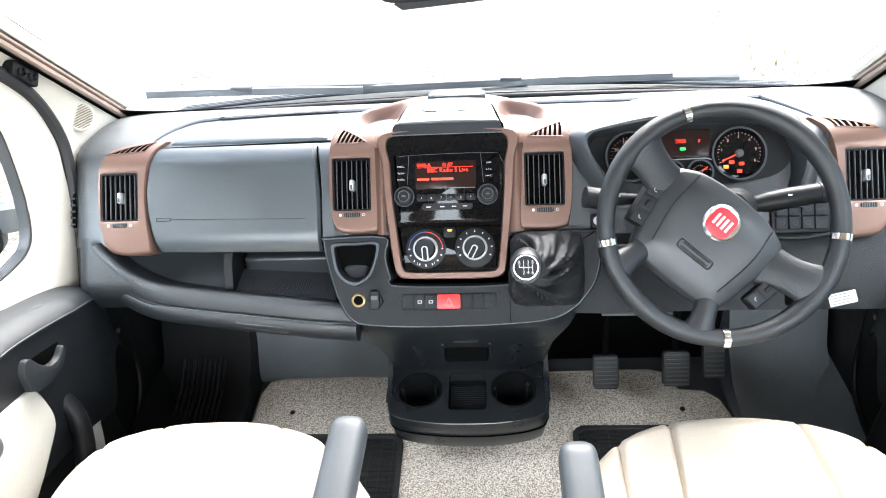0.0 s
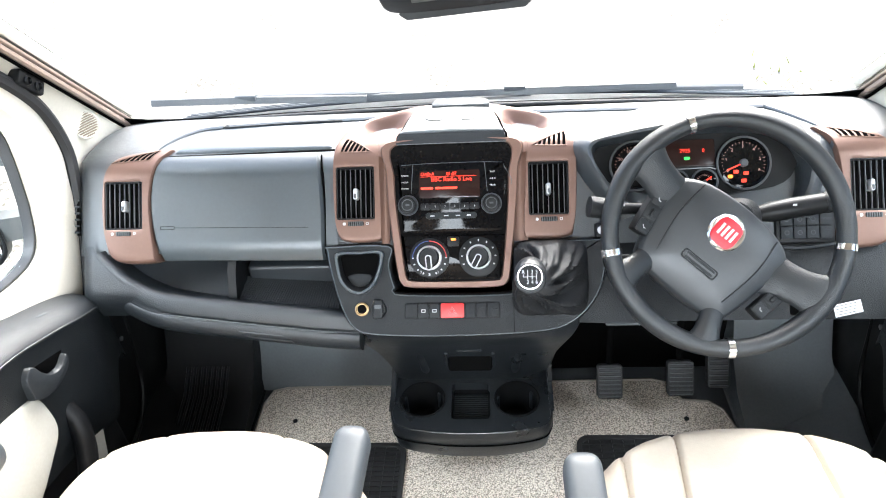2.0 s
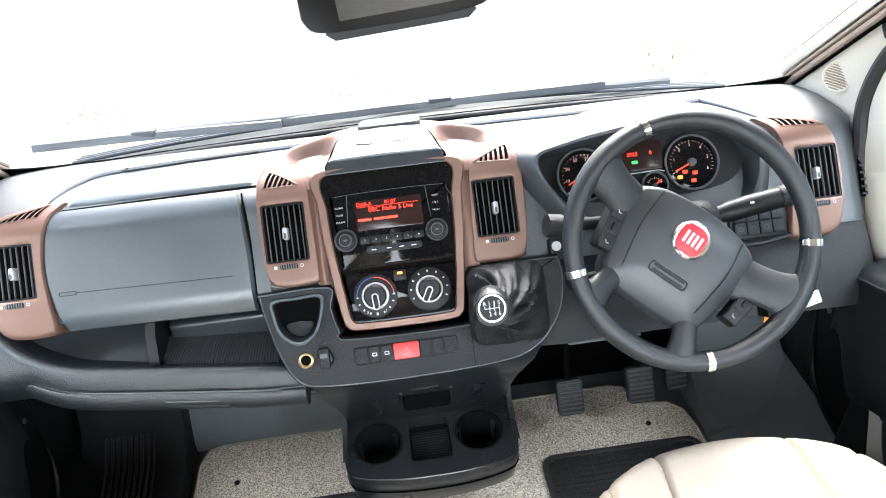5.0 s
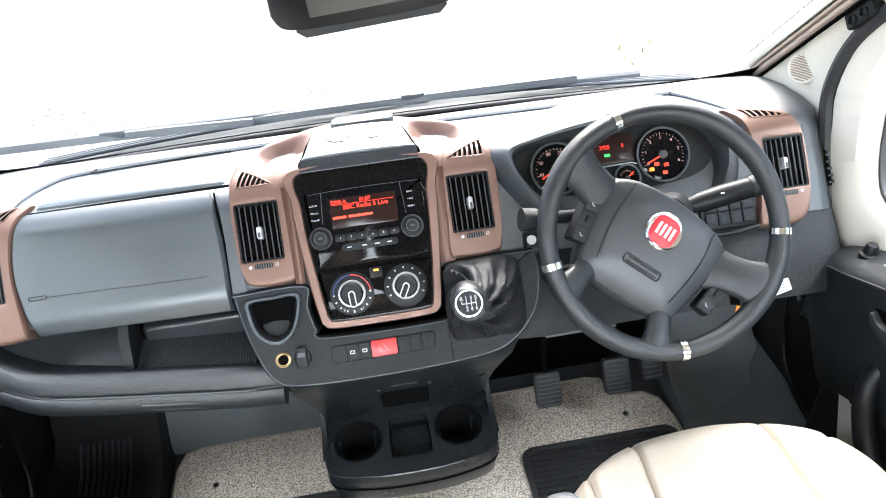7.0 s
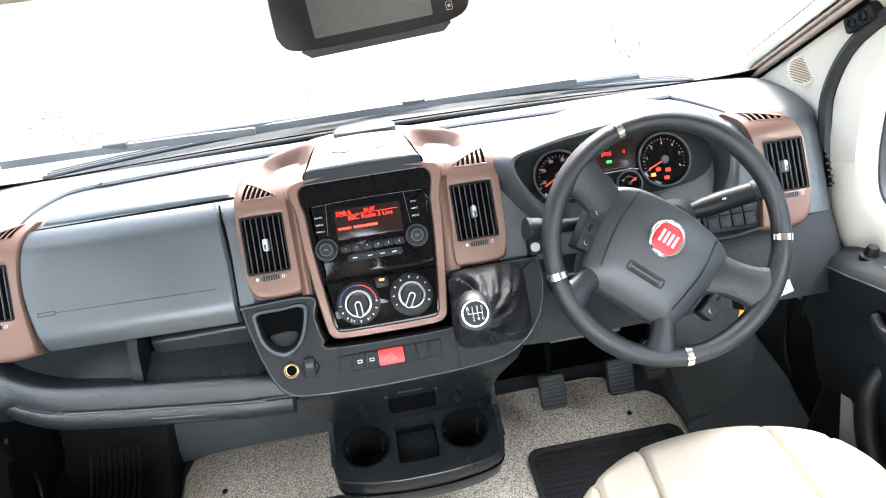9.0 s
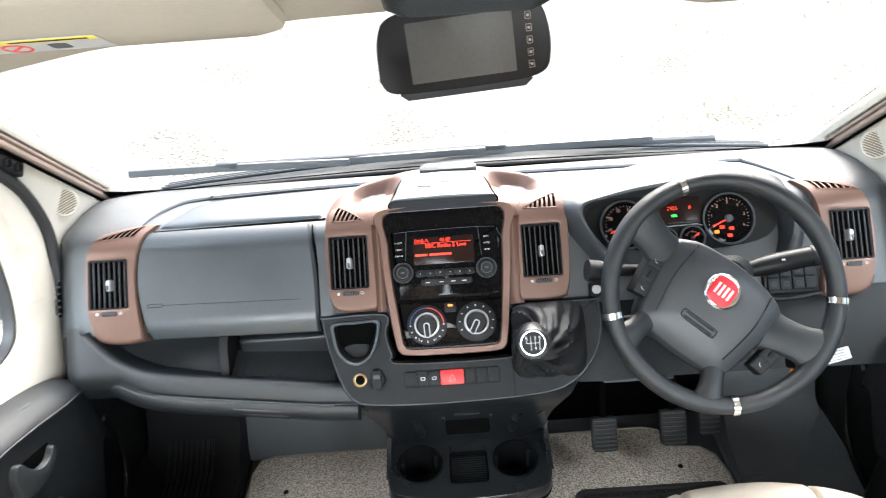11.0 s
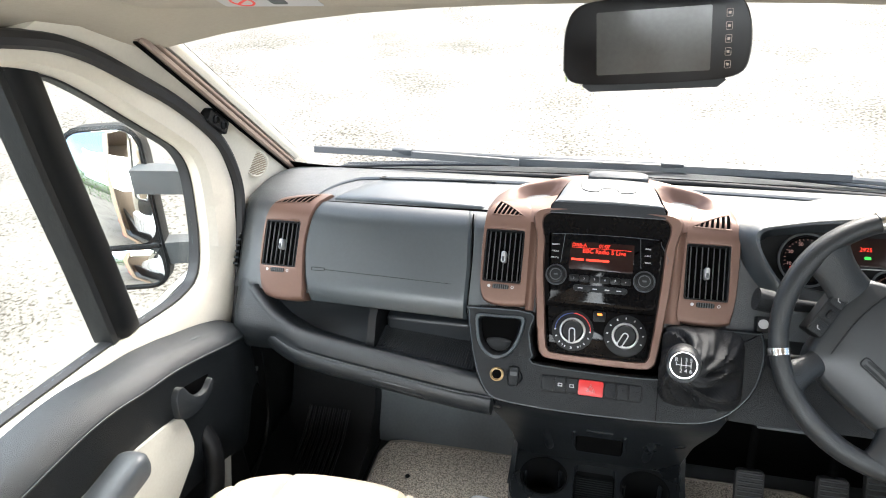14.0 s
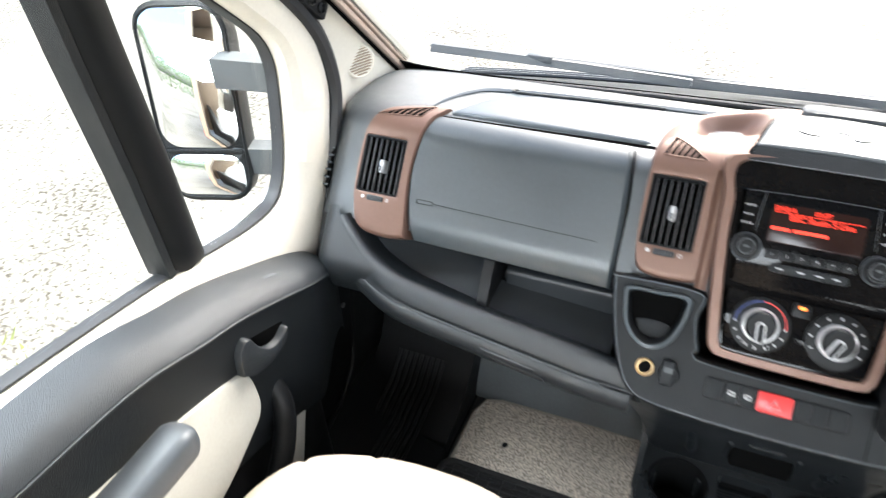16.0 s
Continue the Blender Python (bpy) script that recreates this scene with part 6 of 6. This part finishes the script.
    # pale inset
    ins = [(p.x, p.y) for p in smooth_path([(0.35, 0.33, 0), (0.35, 0.585, 0), (0.50, 0.575, 0), (0.62, 0.551, 0), (0.700, 0.530, 0), (0.738, 0.512, 0), (0.748, 0.47, 0), (0.744, 0.43, 0), (0.712, 0.405, 0), (0.60, 0.36, 0), (0.35, 0.33, 0)], 4)[:-1]][::-1]
    Mi = Matrix(((0, 0, -side * 1.0, X(-0.690)), (1, 0, 0, 0), (0, 1, 0, 0), (0, 0, 0, 1)))
    part("inset", slab(ins, -0.02, 0.030, Mi, 0.004), INSET, d, "pale inset panel")
    tri = [(0.70, 0.10), (0.78, 0.10), (0.868, 0.335), (0.862, 0.36)]
    part("kick_inset", slab(tri if side < 0 else tri, -0.02, 0.008, Mi, 0.0), INSET, d, "pale lower corner panel")
    # inner handle and its recess
    rec = [(p.x, p.y) for p in smooth_path([(0.762, 0.558, 0), (0.80, 0.560, 0), (0.838, 0.548, 0), (0.840, 0.530, 0), (0.826, 0.512, 0), (0.795, 0.508, 0), (0.768, 0.522, 0), (0.762, 0.558, 0)], 4)[:-1]][::-1]
    Mh = Matrix.Translation((-side * 0.020, 0, 0)) @ Mi
    # black plate for the shade in the handle's recess
    part("handle_recess", slab(rec, -0.02, 0.0060, Mh, 0.003), DEEP, d)
    hpts = [(p.x, p.y) for p in smooth_path([(0.727, 0.520, 0), (0.731, 0.555, 0), (0.745, 0.570, 0), (0.758, 0.564, 0), (0.768, 0.542, 0), (0.784, 0.522, 0), (0.808, 0.515, 0), (0.829, 0.523, 0), (0.832, 0.514, 0), (0.818, 0.499, 0), (0.785, 0.494, 0), (0.750, 0.502, 0), (0.727, 0.520, 0)], 4)[:-1]][::-1]
    part("handle", slab(hpts, -0.01, 0.018, Mh, 0.004), DOORPAD, d, "black door release handle")
    # lock pin slot on the pad
    part("lock_slide", rbox(0.020, 0.030, 0.007, Matrix.Translation((X(-0.700), 0.865, 0.578)) @ Matrix.Rotation(radians(-24), 4, "X"), 0.003), SILVER if side > 0 else GREY, d, "door lock slide")
    # grab pull lower down
    part("grab", tube(smooth_path([(X(-0.690), 0.80, 0.43), (X(-0.665), 0.79, 0.38), (X(-0.66), 0.75, 0.30), (X(-0.672), 0.68, 0.22), (X(-0.69), 0.60, 0.20)], 5), 0.018, 10), BLACK, d, "black moulded grab edge")
    if side > 0:
        part("mirror_switch", lathe([(0.016, 0), (0.016, 0.012), (0.012, 0.014), (0.010, 0.026), (0.008, 0.03), (0.0001, 0.031)], Matrix.Translation((X(-0.705), 0.925, 0.548)), 20), BLACK, d, "mirror adjuster knob")
    return d


door(-1)
door(1)


# ---- door mirrors ----
def door_mirror(side):
    X = (lambda x: x) if side < 0 else (lambda x: 2 * CX - x)
    m = thing("door_mirror", "tall black door mirror on two arms", "mirror", "door mirrors")
    c = Vector((X(-1.045), 1.16, 0.665))
    nrm = Vector((-side * 0.29, -0.93, 0.17)).normalized()
    gx = Vector((0, 0, 1)).cross(nrm).normalized()
    gy = nrm.cross(gx)
    M = Matrix((gx, gy, nrm)).transposed().to_4x4()
    M.translation = c
    hs = part("housing", loft([[M @ Vector((u * k, v * k, d)) for u, v in rr(-0.088, 0.088, -0.195, 0.185, 0.05)] for k, d in ((0.5, -0.085), (0.85, -0.07), (1.0, -0.03), (1.0, 0.004), (0.96, 0.008), (0.93, 0.004))]), BLACK, m, "black mirror housing")
    part("main_glass", slab(rr(-0.078, 0.078, -0.085, 0.174, 0.04), 0.0, 0.0065, M, 0.001), MIRROR, hs, "large mirror glass")
    part("wide_glass", slab(rr(-0.076, 0.076, -0.182, -0.098, 0.03), 0.0, 0.0065, M, 0.001), MIRROR, hs, "wide angle mirror glass")
    part("glass_bar", slab(rr(-0.08, 0.08, -0.097, -0.086, 0.004), 0.0, 0.010, M, 0.002), BLACK, hs)
    for z, zz in ((0.735, 0.70), (0.555, 0.53)):
        part("arm", loft([[Vector((X(x), y + dy, z0 + dz)) for dy, dz in ((-0.02, -0.028), (0.02, -0.028), (0.02, 0.028), (-0.02, 0.028))] for x, y, z0 in ((-0.98, 1.175, z), (-0.90, 1.22, (z + zz) / 2), (-0.82, 1.24, zz))]), GREY, m, "grey mirror arm")
    part("mount", rbox(0.06, 0.14, 0.32, Matrix.Translation((X(-0.825), 1.25, 0.60)), 0.02), BLACK, m)


door_mirror(-1)
door_mirror(1)

# ---- interior mirror monitor ----
BEZEL = mat("monitor_bezel", (0.004, 0.0035, 0.0035), 0.2, spec=0.12)
im = thing("rear_view_monitor", "black mirror-shaped reversing monitor on a roof stalk", "mirror monitor")
mc = Vector((0.053, 0.925, 1.103))
nrm = Vector((-0.06, -0.95, 0.22)).normalized()
gx = Vector((0, 0, 1)).cross(nrm).normalized() * -1
gx = Vector((1, 0, 0)) - nrm * nrm.x
gx.normalize()
gy = nrm.cross(gx)
IM = Matrix((gx, gy, nrm)).transposed().to_4x4()
IM.translation = mc
IM = IM @ Matrix.Rotation(radians(4), 4, "Z") @ Matrix.Scale(1.03, 4)
mo = [(p.x, p.y) for p in smooth_path([(-0.108, -0.030, 0), (-0.104, 0.020, 0), (-0.085, 0.046, 0), (-0.03, 0.051, 0), (0.05, 0.051, 0), (0.092, 0.045, 0), (0.108, 0.020, 0), (0.110, -0.020, 0), (0.098, -0.044, 0), (0.05, -0.050, 0), (-0.05, -0.050, 0), (-0.095, -0.046, 0), (-0.108, -0.030, 0)], 5)[:-1]][::-1]
part("housing", loft([[IM @ Vector((u * k, v * k, d)) for u, v in mo] for k, d in ((0.6, -0.032), (0.92, -0.026), (1.0, -0.010), (1.0, 0.0), (0.985, 0.003), (0.5, 0.003))]), BEZEL, im)
part("screen", slab(rr(-0.066, 0.066, -0.038, 0.036, 0.002), 0.0, 0.0036, IM), MONITOR, im, "grey reflective screen")
part("chin", slab([(0.085, -0.050), (0.075, -0.058), (-0.075, -0.058), (-0.085, -0.050), (-0.08, -0.045), (0.08, -0.045)][::-1], -0.02, 0.0, IM), BLACK, im)
for k in range(5):
    v = 0.026 - 0.0145 * k
    part("touch_key", ring(rr(0.0815, 0.0885, v - 0.0045, v + 0.0045, 0.001, 2), rr(0.082, 0.088, v - 0.004, v + 0.004, 0.0008, 2), 0.002, 0.0038, 0.002, IM, 0.0001, 20), RAIL, im, "outlined touch key")
    part("touch_mark", slab(rr(0.0835, 0.0865, v - 0.0015, v + 0.0015, 0.0005, 2), 0.003, 0.0038, IM), RAIL, im)
part("stalk", tube([IM @ Vector((0.0, 0.045, -0.015)), IM @ Vector((0.0, 0.062, -0.012)), IM @ Vector((0.0, 0.085, -0.03))], [0.010, 0.009, 0.012], 12), BLACK, im)
rc = thing("roof_console", "dark grey rounded console under the windscreen header", "roof console")
part("shell", loft([[Vector((0.060 + x * k, y, z)) for x, y in rr(-0.095, 0.095, 0.78, 0.98, 0.03)] for k, z in ((0.86, 1.183), (0.97, 1.188), (1.0, 1.200), (1.03, 1.28))]), LOWER, rc)
part("collar", loft([[Vector((0.060 + x * k, y, z)) for x, y in rr(-0.115, 0.115, 0.77, 0.99, 0.04)] for k, z in ((1.0, 1.212), (1.06, 1.225), (1.08, 1.28))]), BEIGE, rc)


# ---- sun visors ----
def visor(cx, w, named):
    v = thing("sun_visor", "beige padded sun visor folded up under the header", "sun visor", "sun visors")
    M = Matrix.Translation((cx, 0.726, 1.2235)) @ Matrix.Rotation(radians(-30), 4, "X")
    part("pad", loft([[M @ Vector((x, y, z)) for x, y in rr(-w / 2 * k, w / 2 * k, -0.085 * k, 0.085 * k, 0.03)] for k, z in ((0.93, -0.012), (0.985, -0.008), (1.0, 0.0), (0.985, 0.008), (0.93, 0.012))]), BEIGE2, v)
    lb = part("warning_label", slab(rr(0.02, 0.145, -0.02, 0.028, 0.003), 0, 0.0006, M @ Matrix.Translation((-0.10, 0.052, -0.0125)) @ Matrix.Rotation(radians(180), 4, "X")), WHITE, v, "white and yellow airbag warning label")
    Ml = M @ Matrix.Translation((-0.10, 0.052, -0.0125)) @ Matrix.Rotation(radians(180), 4, "X")
    part("yellow_band", slab(rr(0.022, 0.143, 0.016, 0.026, 0.001), 0.0004, 0.001, Ml), YELLOW, lb)
    part("print_line", slab(rr(0.055, 0.135, 0.019, 0.023, 0.0005), 0.0009, 0.0013, Ml), BLACK, lb)
    part("red_sign", loft([[Ml @ Vector((0.050 + r * math.cos(a), -0.003 + r * math.sin(a), dd)) for r, dd in ((0.012, 0.0004), (0.012, 0.0011), (0.015, 0.0011), (0.015, 0.0004))] for a in np.linspace(0, 2 * math.pi, 25)[:-1]], wrap=True), REDPRINT, lb)
    part("red_bar", rbox(0.026, 0.003, 0.0006, Ml @ Matrix.Translation((0.050, -0.003, 0.0009)) @ Matrix.Rotation(0.7, 4, "Z"), 0), REDPRINT, lb)
    part("sketch", slab(rr(0.085, 0.105, -0.012, 0.008, 0.004), 0.0004, 0.001, Ml), GREY, lb)
    part("hinge", tube([M @ Vector((-w / 2 + 0.01, 0.075, 0.0)), M @ Vector((-w / 2 - 0.03, 0.08, 0.02))], 0.008, 8), BEIGE, v)


visor(-0.36, 0.46, True)
visor(0.50, 0.46, False)


# ---- wipers ----
def wiper(p0, p1, blk, arm):
    w = thing("windscreen_wiper", "black windscreen wiper resting outside the glass", "wiper", "windscreen wipers")
    a, b = Vector(p0), Vector(p1)
    part("blade", loft([[q + Vector((0, dy, dz)) for dy, dz in ((-0.008, -0.006), (-0.003, 0.008), (0.003, 0.008), (0.008, -0.006))] for q in (a, a.lerp(b, 0.33) + Vector((0, -0.004, 0.004)), a.lerp(b, 0.66) + Vector((0, -0.004, 0.004)), b)]), WIPER, w)
    c = a.lerp(b, blk)
    part("clip", rbox(0.05, 0.018, 0.018, Matrix.Translation(c + Vector((0, 0, 0.008))), 0.004), WIPER, w)
    part("arm", tube([c + Vector((0, 0, 0.008)), c.lerp(Vector(arm), 0.6) + Vector((0, 0, 0.004)), Vector(arm)], [0.006, 0.008, 0.012], 8), WIPER, w)


wiper((-0.69, 1.455, 0.700), (-0.20, 1.495, 0.672), 0.44, (0.18, 1.58, 0.640))
wiper((-0.22, 1.515, 0.665), (0.50, 1.500, 0.672), 0.50, (0.66, 1.54, 0.640))
part_rod = thing("wiper_linkage_cover", "dark ribbed cover strip along the scuttle", "scuttle strip")
for k in range(3):
    part("strip", tube([Vector((CX + s * 0.70, 1.545 + 0.022 * k - 0.07 * s * s, 0.648 - 0.006 * k)) for s in np.linspace(-1, 1, 15)], 0.004, 6), WIPER, part_rod)


# ---- outside ----
def stripe(x, z0, z1, y0, y1, m, lab):
    t = thing("body_stripe", lab, "stripe", "body stripes")
    part("band", span(x - 0.003, x, y0, y1, z0, z1, 0), m, t)


for z0, z1 in ((0.22, 0.34), (0.42, 0.46)):
    stripe(-1.1015, z0, z1, -2.4, 0.19, REDPRINT, "red decal stripe along the pale caravan body")
random.seed(11)


def hedge(x0, x1, y0, h):
    hd = thing("hedge", "green leafy hedge along the edge of the yard", "hedge")
    part("stems", merge(*[tube([(x, y0, GROUND_Z), (x + 0.1, y0 + 0.05, GROUND_Z + h * 0.8)], [0.06, 0.02], 6) for x in np.linspace(x0, x1, 14)]), mat("bark", (0.08, 0.06, 0.04), 0.9), hd)
    bm = bmesh.new()
    for i in range(5000):
        c = Vector((random.uniform(x0, x1), y0 + random.gauss(0, 0.45), GROUND_Z + h * random.random() ** 0.7))
        a, b = Vector((random.gauss(0, 1), random.gauss(0, 1), random.gauss(0, 1))).normalized(), Vector((random.gauss(0, 1), random.gauss(0, 1), random.gauss(0, 1))).normalized()
        r = random.uniform(0.07, 0.16)
        bm.faces.new([bm.verts.new(c + v) for v in (a * r, b * r * 0.6, -a * r, -b * r * 0.6)])
    tagged(part("foliage", bm, GRASS, hd, flat=True), kind="stuff")


hedge(-16, 9, -17, 3.2)
wb = bmesh.new()
for cx, cy, n, sp in ((-0.35, 6.2, 30, 0.10), (2.35, 6.3, 30, 0.16), (2.0, 4.6, 16, 0.14), (3.9, 7.5, 160, 0.5), (-2.4, 1.1, 30, 0.2), (4.6, 6.6, 160, 0.5)):
    for i in range(n):
        x, y = random.gauss(cx, sp), random.gauss(cy, sp)
        z = ground_height(x, y)
        a = random.uniform(0, 6.28)
        d = Vector((math.cos(a), math.sin(a), 0)) * 0.008
        wb.faces.new([wb.verts.new(Vector((x, y, z)) + v) for v in (d, -d, Vector((random.gauss(0, 0.03), random.gauss(0, 0.03), random.uniform(0.02, 0.07))))])
tagged(part("weeds", wb, mat("weed_green", (0.34, 0.36, 0.12), 0.8, var=0.4), flat=True), "sparse yellow-green weeds in the gravel", "weeds", kind="stuff")
